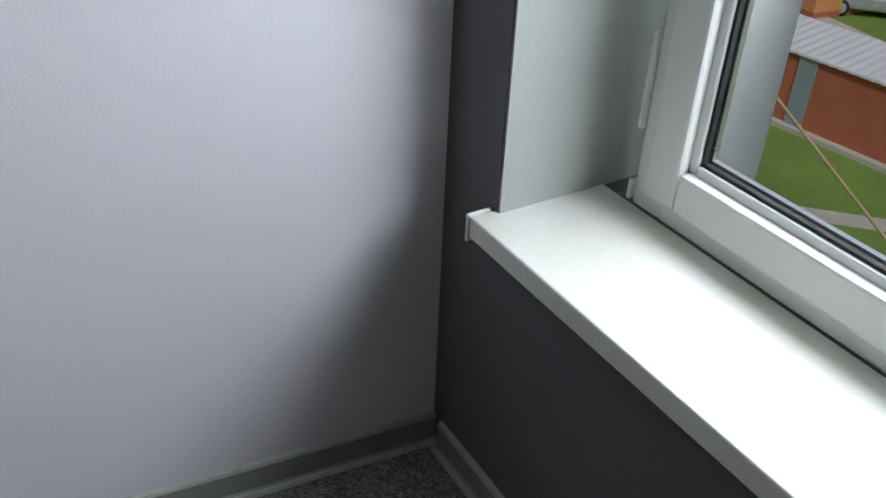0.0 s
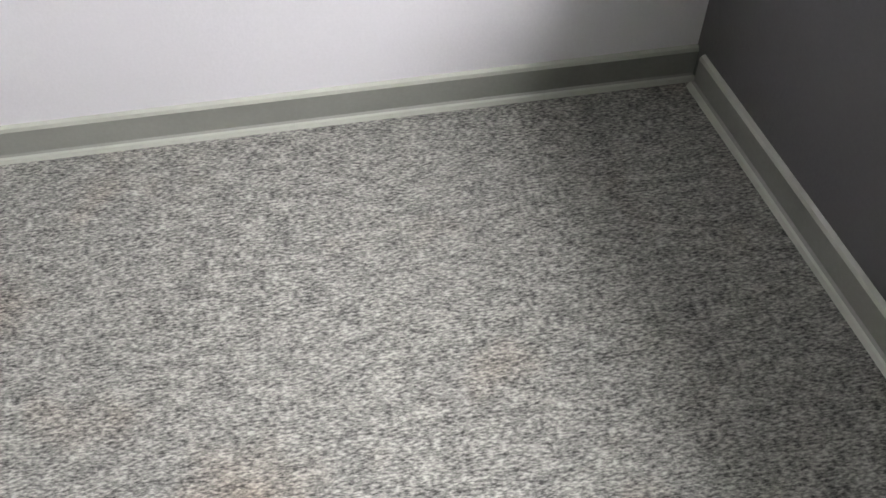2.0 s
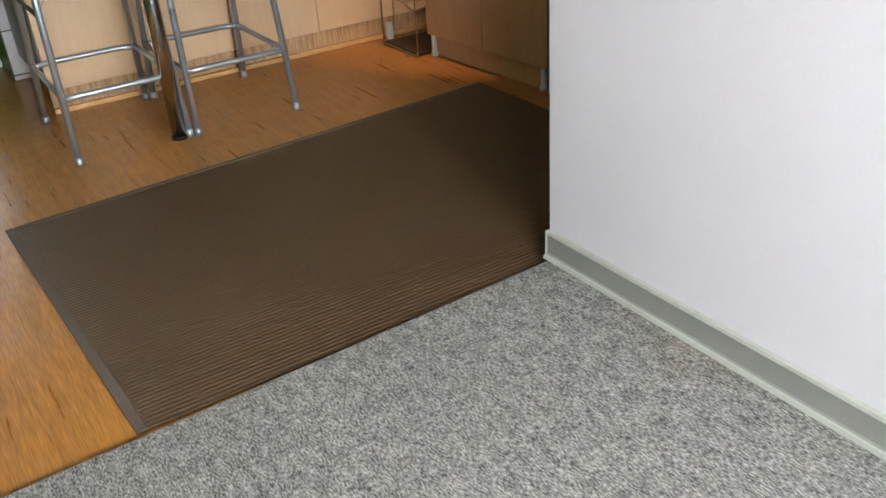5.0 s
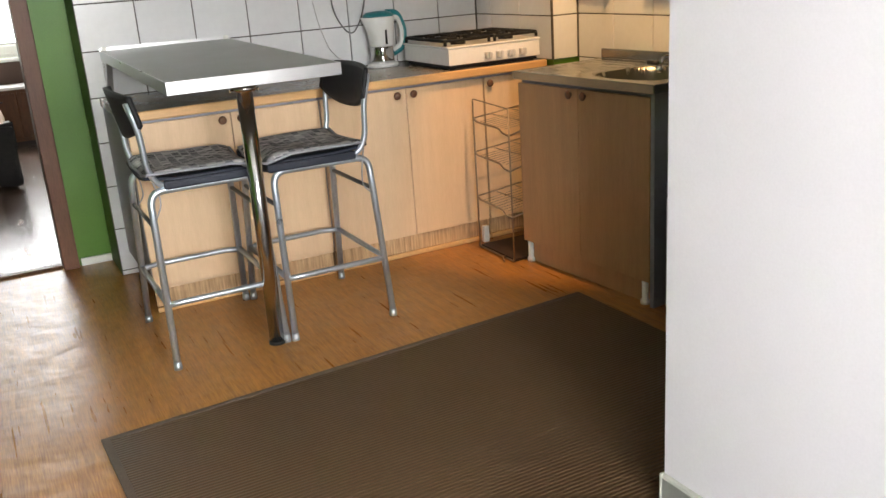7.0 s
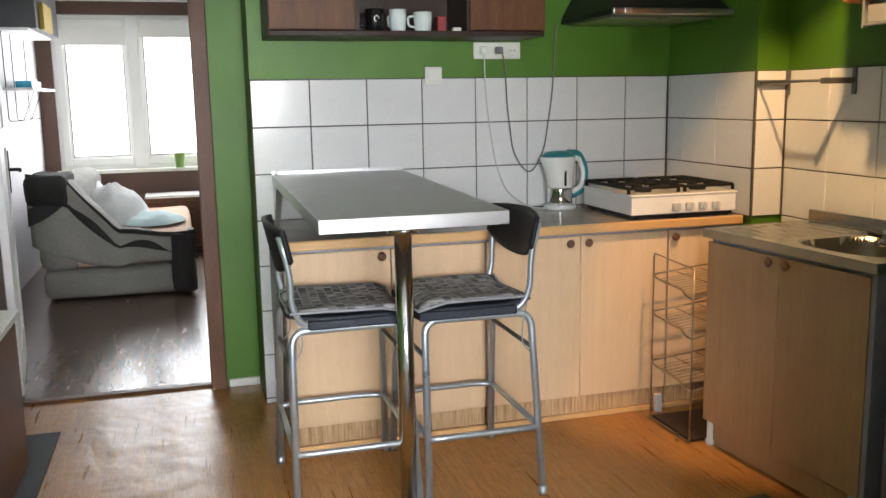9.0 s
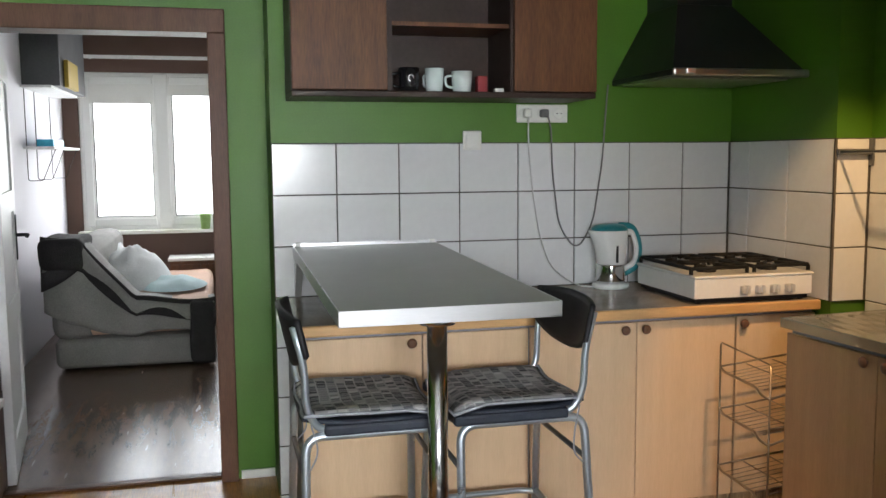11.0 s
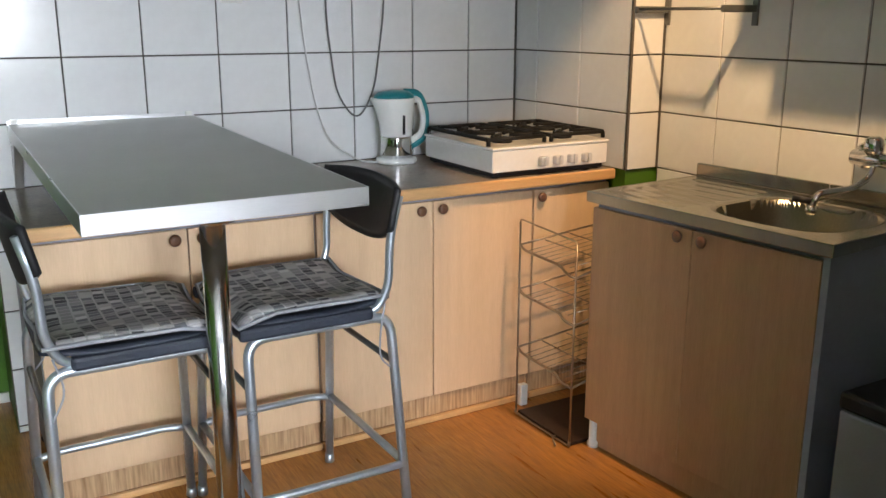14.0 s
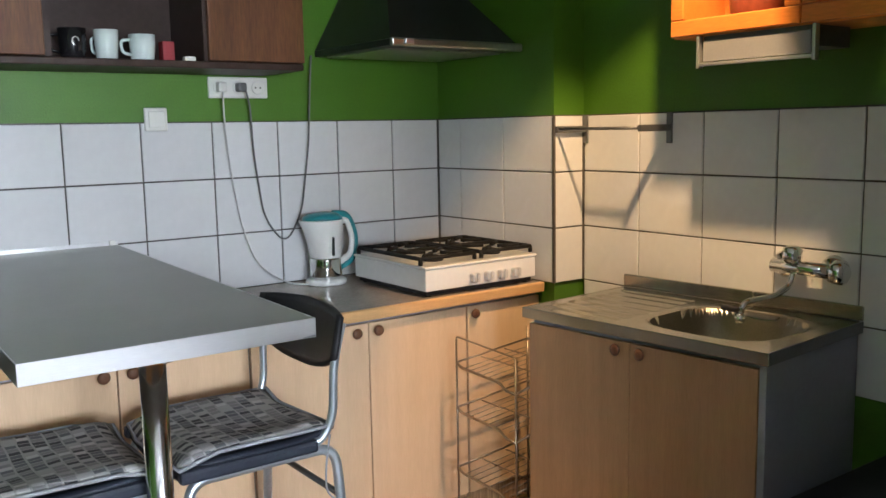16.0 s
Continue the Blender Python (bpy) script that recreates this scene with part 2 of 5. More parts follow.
M = {
    "white_wall": material("wall_paint_white", (0.78, 0.76, 0.8), 0.75, vary=0.03, scale=3, fine=180, bump=0.05),
    "grey_wall": material("wall_paint_charcoal", (0.115, 0.11, 0.115), 0.6, vary=0.06, scale=4, fine=160, bump=0.06),
    "reveal": material("reveal_plaster", (0.36, 0.38, 0.355), 0.7, vary=0.05, scale=5, fine=140, bump=0.06),
    "green_wall": material("wall_paint_green", (0.06, 0.162, 0.006), 0.5, vary=0.1, scale=2.5, fine=150, bump=0.08),
    "brown_wall": material("wall_paint_brown", (0.13, 0.075, 0.055), 0.7, vary=0.08, scale=4, fine=120, bump=0.06),
    # ceiling kept mid grey so that it bounces less light
    "ceiling": material("ceiling_dimmed", (0.5, 0.49, 0.475), 0.85, vary=0.03, bump=0.04),
    "carpet": carpet_material(),
    "lino": uneven(material("lino_wood", (0.46, 0.205, 0.042), 0.3, vary=0.2, scale=5, fine=30, bump=0.02, stretch=(9, 0.5, 1), second=(0.22, 0.082, 0.015), contrast=0.6), 7, 0.007),
    "dark_floor": material("bedroom_floor", (0.13, 0.085, 0.06), 0.24, vary=0.2, scale=3, fine=30, bump=0.0, stretch=(8, 1, 1)),
    "strip": material("baseboard_grey", (0.26, 0.262, 0.24), 0.45, vary=0.06, scale=8, fine=120, bump=0.03),
    "strip_lip": material("baseboard_lip", (0.42, 0.425, 0.38), 0.4, vary=0.05, bump=0.02),
    "tile": material("tile_glaze", (0.70, 0.71, 0.72), 0.16, vary=0.03, scale=7, fine=40, bump=0.015, island=0.035, rough_vary=0.05),
    "grout": material("tile_grout", (0.085, 0.078, 0.07), 0.9, vary=0.3, scale=20, fine=200, bump=0.2),
    "beech": material("beech_laminate", (0.74, 0.535, 0.34), 0.42, vary=0.1, scale=4, fine=40, bump=0.02, stretch=(9, 9, 0.6), second=(0.66, 0.465, 0.285)),
    "beech_edge": material("beech_edge", (0.62, 0.37, 0.16), 0.4, vary=0.1, scale=5, fine=50, bump=0.02, stretch=(0.6, 6, 6)),
    "kick": material("beech_plinth", (0.68, 0.47, 0.27), 0.5, vary=0.3, scale=55, fine=130, bump=0.05, stretch=(1, 1, 0.06), second=(0.3, 0.17, 0.075), contrast=0.6),
    # darker copy of the beech, with the sink front's shade in its colour
    "shaded_beech": material("sink_beech_shaded", (0.47, 0.27, 0.135), 0.42, vary=0.1, scale=4, fine=40, bump=0.02, stretch=(9, 9, 0.6), second=(0.38, 0.21, 0.1)),
    "counter": material("counter_laminate", (0.33, 0.28, 0.23), 0.2, vary=0.15, scale=9, fine=90, bump=0.02),
    "table_top": material("table_laminate", (0.30, 0.31, 0.285), 0.32, vary=0.05, scale=6, fine=120, bump=0.02),
    "alu": material("aluminium_edge", (0.72, 0.73, 0.74), 0.3, metal=0.85, vary=0.05, scale=5, fine=200, bump=0.02, stretch=(0.3, 1, 6)),
    "pole_chrome": material("pole_chrome", (0.62, 0.62, 0.63), 0.17, metal=1.0, vary=0.04, bump=0, rough_vary=0.04),
    "chrome": material("chrome", (0.75, 0.75, 0.75), 0.07, metal=1.0, vary=0.03, bump=0, rough_vary=0.03),
    "steel": material("brushed_steel", (0.42, 0.405, 0.35), 0.24, metal=1.0, vary=0.08, scale=6, fine=160, bump=0.03, stretch=(1, 6, 1)),
    # rougher steel, darkened to paint in the bowl's shade and dark reflections
    "shaded_bowl_steel": material("shaded_bowl_steel", (0.24, 0.23, 0.19), 0.36, metal=1.0, vary=0.12, scale=6, fine=160, bump=0.03),
    "tube": material("tube_silver", (0.50, 0.56, 0.62), 0.3, metal=0.75, vary=0.06, bump=0.02),
    "black": material("black_plastic", (0.014, 0.014, 0.016), 0.5, spec=0.3, vary=0.15, bump=0.03),
    "shell": material("seat_shell", (0.022, 0.027, 0.042), 0.55, spec=0.35, vary=0.12, bump=0.03),
    "check": check_material(),
    "tie": material("cushion_tie", (0.32, 0.33, 0.36), 0.9, bump=0.2),
    "dark_wood": material("dark_wood", (0.15, 0.062, 0.026), 0.45, spec=0.22, vary=0.25, scale=4, fine=30, bump=0.05, stretch=(6, 6, 0.7), second=(0.075, 0.034, 0.018)),
    "dark_carcass": material("dark_carcass", (0.035, 0.02, 0.015), 0.45, spec=0.25, vary=0.2, bump=0.04),
    "orange_wood": material("pine_orange", (0.62, 0.20, 0.03), 0.35, vary=0.15, scale=4, fine=30, bump=0.04, stretch=(6, 1, 6)),
    "door_frame": material("door_frame_brown", (0.11, 0.05, 0.028), 0.45, spec=0.25, vary=0.25, scale=4, fine=40, bump=0.06, stretch=(6, 6, 0.6)),
    "white_paint": material("door_white", (0.7, 0.7, 0.7), 0.4, vary=0.04, bump=0.04),
    "pvc": material("pvc_white", (0.78, 0.79, 0.76), 0.3, vary=0.02, bump=0.01),
    "seal": material("rubber_seal", (0.015, 0.015, 0.015), 0.6, bump=0),
    "sill": material("sill_white", (0.8, 0.81, 0.78), 0.35, scale=5, fine=90, bump=0.02, second=(0.70, 0.69, 0.58), contrast=0.3),
    "enamel": material("enamel_white", (0.8, 0.8, 0.79), 0.22, vary=0.03, scale=9, bump=0.01),
    "iron": material("cast_iron", (0.01, 0.01, 0.01), 0.6, spec=0.25, vary=0.3, bump=0.15),
    "knob_grey": material("knob_clear_grey", (0.55, 0.56, 0.58), 0.3, bump=0),
    "kettle": material("kettle_white", (0.82, 0.83, 0.82), 0.25, vary=0.02, bump=0),
    "teal": material("kettle_teal", (0.02, 0.23, 0.26), 0.35, vary=0.08, bump=0.01),
    "knob_wood": material("knob_brown", (0.13, 0.06, 0.03), 0.35, vary=0.3, fine=200, bump=0.02),
    "hood": material("hood_dark", (0.02, 0.022, 0.02), 0.35, vary=0.12, metal=0.3, bump=0.02),
    "hood_steel": material("hood_steel", (0.42, 0.42, 0.38), 0.3, metal=0.9, bump=0.02),
    "grey_metal": material("grey_metal", (0.16, 0.165, 0.17), 0.4, metal=0.6, vary=0.1, bump=0.03),
    "plastic_white": material("plastic_white", (0.74, 0.74, 0.70), 0.35, vary=0.03, bump=0.01),
    "cable_white": material("cable_white", (0.6, 0.6, 0.6), 0.5, bump=0),
    "cable_grey": material("cable_grey", (0.14, 0.14, 0.14), 0.5, bump=0),
    "mat_brown": wave_material("mat_brown", (0.095, 0.052, 0.02), (0.055, 0.031, 0.013), 22, 0.62, "Y", 0.5, 0.8),
    "mat_edge": material("mat_edge", (0.10, 0.075, 0.055), 0.9, vary=0.15, fine=200, bump=0.2),
    "mat_grey": material("mat_grey", (0.07, 0.075, 0.08), 0.9, vary=0.2, fine=200, bump=0.3),
    "fridge": material("fridge_grey", (0.22, 0.225, 0.24), 0.45, vary=0.05, scale=4, fine=150, bump=0.02),
    "panel_grey": material("panel_grey", (0.27, 0.28, 0.32), 0.5, vary=0.06, bump=0.02),
    "wire": material("wire_brown", (0.36, 0.29, 0.22), 0.3, metal=0.9, bump=0),
    "mug": material("mug_pale", (0.66, 0.75, 0.74), 0.2, vary=0.02, bump=0),
    "mug_black": material("mug_black", (0.012, 0.012, 0.013), 0.2, bump=0),
    "red": material("red_card", (0.25, 0.015, 0.02), 0.5, bump=0),
    "terracotta": material("terracotta", (0.22, 0.05, 0.022), 0.35, vary=0.25, scale=8, bump=0.05),
    "sofa": material("sofa_grey", (0.20, 0.193, 0.18), 0.9, vary=0.2, scale=5, fine=120, bump=0.3),
    "throw": material("throw_black", (0.02, 0.018, 0.018), 0.95, vary=0.3, scale=18, fine=120, bump=0.4),
    "bedding": material("bedding_white", (0.55, 0.57, 0.57), 0.9, vary=0.1, scale=6, fine=80, bump=0.3),
    "bedding_blue": material("bedding_blue", (0.42, 0.56, 0.58), 0.9, vary=0.08, scale=6, fine=80, bump=0.3),
    "tan": material("tan_cover", (0.5, 0.33, 0.24), 0.85, vary=0.1, bump=0.2),
    "pot_green": material("pot_green", (0.25, 0.42, 0.12), 0.4, bump=0.02),
    "blue_box": material("blue_plastic", (0.02, 0.36, 0.55), 0.35, bump=0),
    "yellow_box": material("yellow_box", (0.4, 0.27, 0.02), 0.6, bump=0.02),
    "dark_cab": material("cabinet_charcoal", (0.06, 0.06, 0.065), 0.5, vary=0.15, bump=0.03),
    "white_shelf": material("shelf_white", (0.75, 0.75, 0.74), 0.4, bump=0.01),
    "grass": material("grass_ground", (0.2, 0.31, 0.06), 0.9, vary=0.3, scale=0.6, fine=9, bump=0.6, second=(0.11, 0.2, 0.035)),
    "garage_wall": material("garage_render", (0.42, 0.13, 0.07), 0.85, vary=0.12, scale=1.2, fine=25, bump=0.2),
    "roof_white": material("roof_sheet", (0.75, 0.75, 0.76), 0.5, vary=0.06, scale=1, fine=10, bump=0.1),
    "pipe_grey": material("downpipe_grey", (0.27, 0.33, 0.36), 0.5, vary=0.1, bump=0.05),
    "concrete": material("concrete_yard", (0.48, 0.46, 0.40), 0.9, vary=0.2, scale=0.8, fine=15, bump=0.3),
    "facade": material("facade_plaster", (0.52, 0.53, 0.51), 0.85, vary=0.06, scale=2, fine=60, bump=0.15),
    "orange_render": material("orange_render", (0.62, 0.29, 0.11), 0.85, vary=0.08, scale=1, fine=20, bump=0.2),
    "car": material("car_silver", (0.5, 0.53, 0.57), 0.25, metal=0.5, vary=0.04, bump=0),
    "tyre": material("tyre_rubber", (0.02, 0.02, 0.02), 0.8, bump=0.05),
    "rope": material("cable_tan", (0.5, 0.40, 0.22), 0.8, vary=0.15, fine=200, bump=0.2),
    "glass": glass_material(),
}


# ---- building blocks ----
def box(bm, x0, x1, y0, y1, z0, z1, bevel=0.0, segs=2):
    r = bmesh.ops.create_cube(bm, size=1)
    vs = r["verts"]
    for v in vs:
        v.co = Vector(((x0 + x1) / 2 + v.co.x * (x1 - x0), (y0 + y1) / 2 + v.co.y * (y1 - y0), (z0 + z1) / 2 + v.co.z * (z1 - z0)))
    if bevel:
        es = list({e for v in vs for e in v.link_edges})
        bmesh.ops.bevel(bm, geom=es, offset=bevel, segments=segs, profile=0.5, affect="EDGES")
    return bm


def bx(*a, **k):
    return box(bmesh.new(), *a, **k)


def rounded(points, r, n=5):
    """A polyline with its inner corners rounded by r."""
    ps = [Vector(p) for p in points]
    out = [ps[0]]
    for a, b, c in zip(ps, ps[1:], ps[2:]):
        d = min(r, (a - b).length * 0.45, (c - b).length * 0.45)
        p, q = b + (a - b).normalized() * d, b + (c - b).normalized() * d
        for i in range(n + 1):
            s = i / n
            out.append((1 - s) ** 2 * p + 2 * s * (1 - s) * b + s * s * q)
    return out + [ps[-1]]


def tube(bm, points, r, segs=10, caps=True):
    ps = [Vector(p) for p in points]
    rings = []
    up = Vector((0, 0, 1))
    d0 = (ps[1] - ps[0]).normalized()
    side = d0.cross(up if abs(d0.z) < 0.9 else Vector((1, 0, 0))).normalized()
    for i, p in enumerate(ps):
        d = (ps[min(i + 1, len(ps) - 1)] - ps[max(i - 1, 0)]).normalized()
        side = (side - d * side.dot(d)).normalized()
        o = d.cross(side)
        rings.append([bm.verts.new(p + (side * math.cos(k * math.tau / segs) + o * math.sin(k * math.tau / segs)) * r) for k in range(segs)])
    for a, b in zip(rings, rings[1:]):
        for k in range(segs):
            bm.faces.new((a[k], a[(k + 1) % segs], b[(k + 1) % segs], b[k])).smooth = True
    if caps:
        bm.faces.new(rings[0][::-1])
        bm.faces.new(rings[-1])
    return bm


def lathe(bm, profile, at=(0, 0, 0), segs=24, squash=1.0):
    """Turned shape from (radius, height) pairs."""
    rings = []
    for r, z in profile:
        rings.append([bm.verts.new((at[0] + r * math.cos(k * math.tau / segs), at[1] + squash * r * math.sin(k * math.tau / segs), at[2] + z)) for k in range(segs)])
    for a, b in zip(rings, rings[1:]):
        for k in range(segs):
            bm.faces.new((a[k], a[(k + 1) % segs], b[(k + 1) % segs], b[k])).smooth = True
    bm.faces.new(rings[0][::-1])
    bm.faces.new(rings[-1])
    return bm


def grid_surface(bm, f, nu, nv):
    vs = [[bm.verts.new(f(i / nu, j / nv)) for j in range(nv + 1)] for i in range(nu + 1)]
    for i in range(nu):
        for j in range(nv):
            bm.faces.new((vs[i][j], vs[i + 1][j], vs[i + 1][j + 1], vs[i][j + 1])).smooth = True
    return bm


def thicken(bm, d):
    bmesh.ops.recalc_face_normals(bm, faces=bm.faces)
    bmesh.ops.solidify(bm, geom=bm.faces[:], thickness=d)
    return bm


def mesh_of(name, bm, mat):
    bmesh.ops.recalc_face_normals(bm, faces=bm.faces)
    me = bpy.data.meshes.new(name)
    bm.to_mesh(me)
    bm.free()
    me.materials.append(M[mat])
    return me


def part(name, bm, mat, parent, label=""):
    ob = new(name, mesh_of(name, bm, mat))
    ob.parent = parent
    if label:
        ob["label"] = label
    return ob


def thing(name, label, category, at=(0, 0, 0), turn=0.0, group="", kind=""):
    ob = new(name)
    ob.empty_display_size = 0.05
    ob.matrix_world = pose(*at, 0, 0, turn)
    return tagged(ob, label, category, group, kind)


def single(name, bm, mat, label, category, kind="", group=""):
    return tagged(new(name, mesh_of(name, bm, mat)), label, category, group, kind)


def setting(name, bm, mat, label="", category=""):
    return tagged(new(name, mesh_of(name, bm, mat)), label, category or name.split("_")[0], kind="structure")


# ---- structure ----
FZ = -0.025         # kitchen floor level
GZ = -9.3            # ground level outside
CZ = 0.0            # carpet level, a low step above the kitchen
H = 2.5
WX = 0.83          # white living-room wall
WY = -5.09          # inner corner of the window wall, which stands out of square
EY = -2.785         # end of the white wall, where the carpet stops

setting("floor_kitchen", bx(-2.8, 2.24, EY - 0.2, 0.345, FZ - 0.12, FZ), "lino", "orange-brown wood-look vinyl kitchen floor", "floor")
PIVOT, SKEW = Vector((0.845, WY, 0)), math.atan(0.135)
TURN = Matrix.Translation(PIVOT) @ Matrix.Rotation(SKEW, 4, "Z") @ Matrix.Translation(-PIVOT)


def askew(ob):
    """Turns a piece of the window wall into the wall's own line."""
    ob.matrix_world = TURN @ ob.matrix_world
    return ob


def slanted(bm):
    """Lets the south side of a slab follow the window wall."""
    for v in bm.verts:
        if v.co.y < WY:
            v.co.y += (v.co.x - PIVOT.x) * math.tan(SKEW)
        elif v.co.y < EY + 0.01:
            v.co.y += -0.022 + (v.co.x - PIVOT.x) * 0.031
    return bm


setting("floor_living", slanted(bx(-2.8, WX + 0.12, WY - 0.35, EY, FZ - 0.1, CZ)), "carpet", "mottled grey loop carpet floor", "floor")
setting("floor_bedroom", bx(-1.8, 1.6, 0.345, 5.2, FZ - 0.12, FZ + 0.003), "dark_floor", "glossy dark brown bedroom floor", "floor")
setting("ceiling", slanted(bx(-2.9, 2.3, WY - 0.45, 5.3, H, H + 0.1)), "ceiling", "plain ceiling, greyed to weaken bounced light", "ceiling")


def skew(y):
    """The white wall's face, skewed so its foot line fits the camera's view."""
    return WX - 0.006 + (EY - y) * 0.0118


bm = bx(WX, WX + 0.12, WY, EY, FZ, H)
for v in bm.verts:
    if v.co.x < WX + 0.06:
        v.co.x = skew(v.co.y)
setting("wall_white", bm, "white_wall", "smooth white painted living-room wall", "wall")
# unseen wall, white so no green light bounces onto the sink panel
setting("wall_kitchen_south", bx(WX + 0.12, 2.26, EY - 0.12, EY, FZ, H), "white_wall", "unseen kitchen wall, made white for neutral bounced light", "wall")
setting("wall_kitchen_north", bx(0, 2.26, 0, 0.42, FZ, H), "green_wall", "green painted wall above white tiles", "wall")
setting("wall_kitchen_east", bx(2.135, 2.26, EY, 0, FZ, H), "green_wall", "green painted wall above white tiles", "wall")
setting("chimney_breast", bx(1.987, 2.135, -0.694, 0, FZ, H), "green_wall", "green painted boxed-out chimney breast", "wall")
# wall with the bedroom doorway
bm = bmesh.new()
box(bm, -2.8, -1.15, 0.3, 0.42, FZ, H)
box(bm, -0.18, 0, 0.3, 0.42, FZ, H)
box(bm, -1.15, -0.18, 0.3, 0.42, 1.94, H)
setting("wall_doorway", bm, "green_wall", "green painted wall around a brown doorway", "wall")
setting("wall_kitchen_west", bx(-1.57, -1.45, EY, 0.3, FZ, H), "green_wall", "green painted kitchen side wall", "wall")
# unseen wall, given the charcoal colour to hold down bounced light
setting("wall_living_west", bx(-2.92, -2.8, WY - 0.75, 0.3, FZ, H), "grey_wall", "unseen living-room wall, made dark to cut bounced light", "wall")
# window wall
WX0, WX1, WZ0, WZ1 = -1.2, 0.694, 0.606, 2.05
bm = bmesh.new()
box(bm, -3.0, WX0, WY - 0.3, WY, FZ, H)
box(bm, WX1, WX + 0.12, WY - 0.3, WY, FZ, H)
box(bm, WX0, WX1, WY - 0.3, WY, FZ, WZ0)
box(bm, WX0, WX1, WY - 0.3, WY, WZ1, H)
askew(setting("wall_window", bm, "grey_wall", "charcoal grey painted wall under the window", "wall"))
bm = bmesh.new()
box(bm, WX1 - 0.006, WX1 - 0.001, WY - 0.3, WY - 0.002, WZ0 + 0.03, WZ1)
box(bm, WX0 + 0.001, WX0 + 0.006, WY - 0.3, WY - 0.002, WZ0 + 0.03, WZ1)
box(bm, WX0 + 0.006, WX1 - 0.006, WY - 0.3, WY - 0.002, WZ1 - 0.006, WZ1 - 0.001)
askew(setting("window_reveal", bm, "reveal", "pale grey plaster window reveal", "reveal"))
# outer leaf of the facade with its deeper reveal
bm = bmesh.new()
box(bm, -3, WX0, WY - 0.525, WY - 0.302, GZ, H + 0.6)
box(bm, 0.622, 3, WY - 0.525, WY - 0.302, GZ, H + 0.6)
box(bm, WX0, 0.622, WY - 0.525, WY - 0.302, GZ, 0.50)
box(bm, WX0, 0.622, WY - 0.525, WY - 0.302, WZ1 - 0.03, H + 0.6)
askew(setting("facade", bm, "facade", "pale grey rendered outside wall", "facade"))
# bedroom
bm = bmesh.new()
BY = 4.8
box(bm, -1.8, -1.37, BY, BY + 0.25, FZ, H)
box(bm, 0.4, 1.6, BY, BY + 0.25, FZ, H)
box(bm, -1.37, 0.4, BY, BY + 0.25, FZ, 0.69)
box(bm, -1.37, 0.4, BY, BY + 0.25, 2.1, H)
setting("wall_bedroom_north", bm, "brown_wall", "dark brown painted bedroom window wall", "wall")
setting("wall_bedroom_west", bx(-1.62, -1.5, 0.42, BY, FZ, H), "white_wall", "white painted bedroom wall", "wall")
setting("wall_bedroom_east", bx(1.48, 1.6, 0.42, BY, FZ, H), "white_wall", "white painted bedroom wall", "wall")


def baseboard(name, f, length, label):
    """Grey skirting with a rounded foot and a pale soft lip at the top and the bottom. f maps run, out and up to the world."""
    ob = thing(name, label, "baseboard", kind="structure")
    prof = [(0.001, 0.0), (0.017, 0.0), (0.017, 0.007), (0.011, 0.011), (0.011, 0.063), (0.001, 0.063)]
    bm = bmesh.new()
    ends = [[bm.verts.new(f(s, o, u)) for o, u in prof] for s in (0, length)]
    for k in range(len(prof)):
        bm.faces.new((ends[0][k], ends[0][(k + 1) % 6], ends[1][(k + 1) % 6], ends[1][k]))
    bm.faces.new(ends[0])
    bm.faces.new(ends[1][::-1])
    part("board", bm, "strip", ob)
    for nm, prof in (("top_lip", [(0.001, 0.0635), (0.012, 0.0635), (0.009, 0.070), (0.001, 0.073)]),
                     ("foot_lip", [(0.0175, 0.0), (0.026, 0.0), (0.022, 0.008), (0.0175, 0.010)])):
        bm = bmesh.new()
        ends = [[bm.verts.new(f(s, o, u)) for o, u in prof] for s in (0, length)]
        for k in range(4):
            bm.faces.new((ends[0][k], ends[0][(k + 1) % 4], ends[1][(k + 1) % 4], ends[1][k]))
        bm.faces.new(ends[0])
        bm.faces.new(ends[1][::-1])
        part(nm, bm, "strip_lip", ob, "pale flexible edge strip")
    return ob


b1 = baseboard("baseboard_east", lambda s, o, u: Vector((skew(WY + s) - o, WY + 0.001 + s, u + CZ + 0.0005)), EY - WY - 0.004, "grey plastic baseboard along the white wall")
part("end_cap", bx(WX - 0.020, WX - 0.0065, EY - 0.003, EY + 0.004, CZ + 0.001, CZ + 0.074, bevel=0.002), "strip_lip", b1, "pale plastic end cap")
b2 = baseboard("baseboard_south", lambda s, o, u: Vector((-2.78 + s, WY + o, u + CZ + 0.0005)), 2.78 + WX - 0.012, "grey plastic baseboard along the charcoal wall")
askew(b2)
setting("baseboard_kitchen", bx(-0.145, -0.003, 0.287, 0.2995, FZ, 0.012, bevel=0.002), "plastic_white", "short white baseboard beside the doorway", "baseboard")


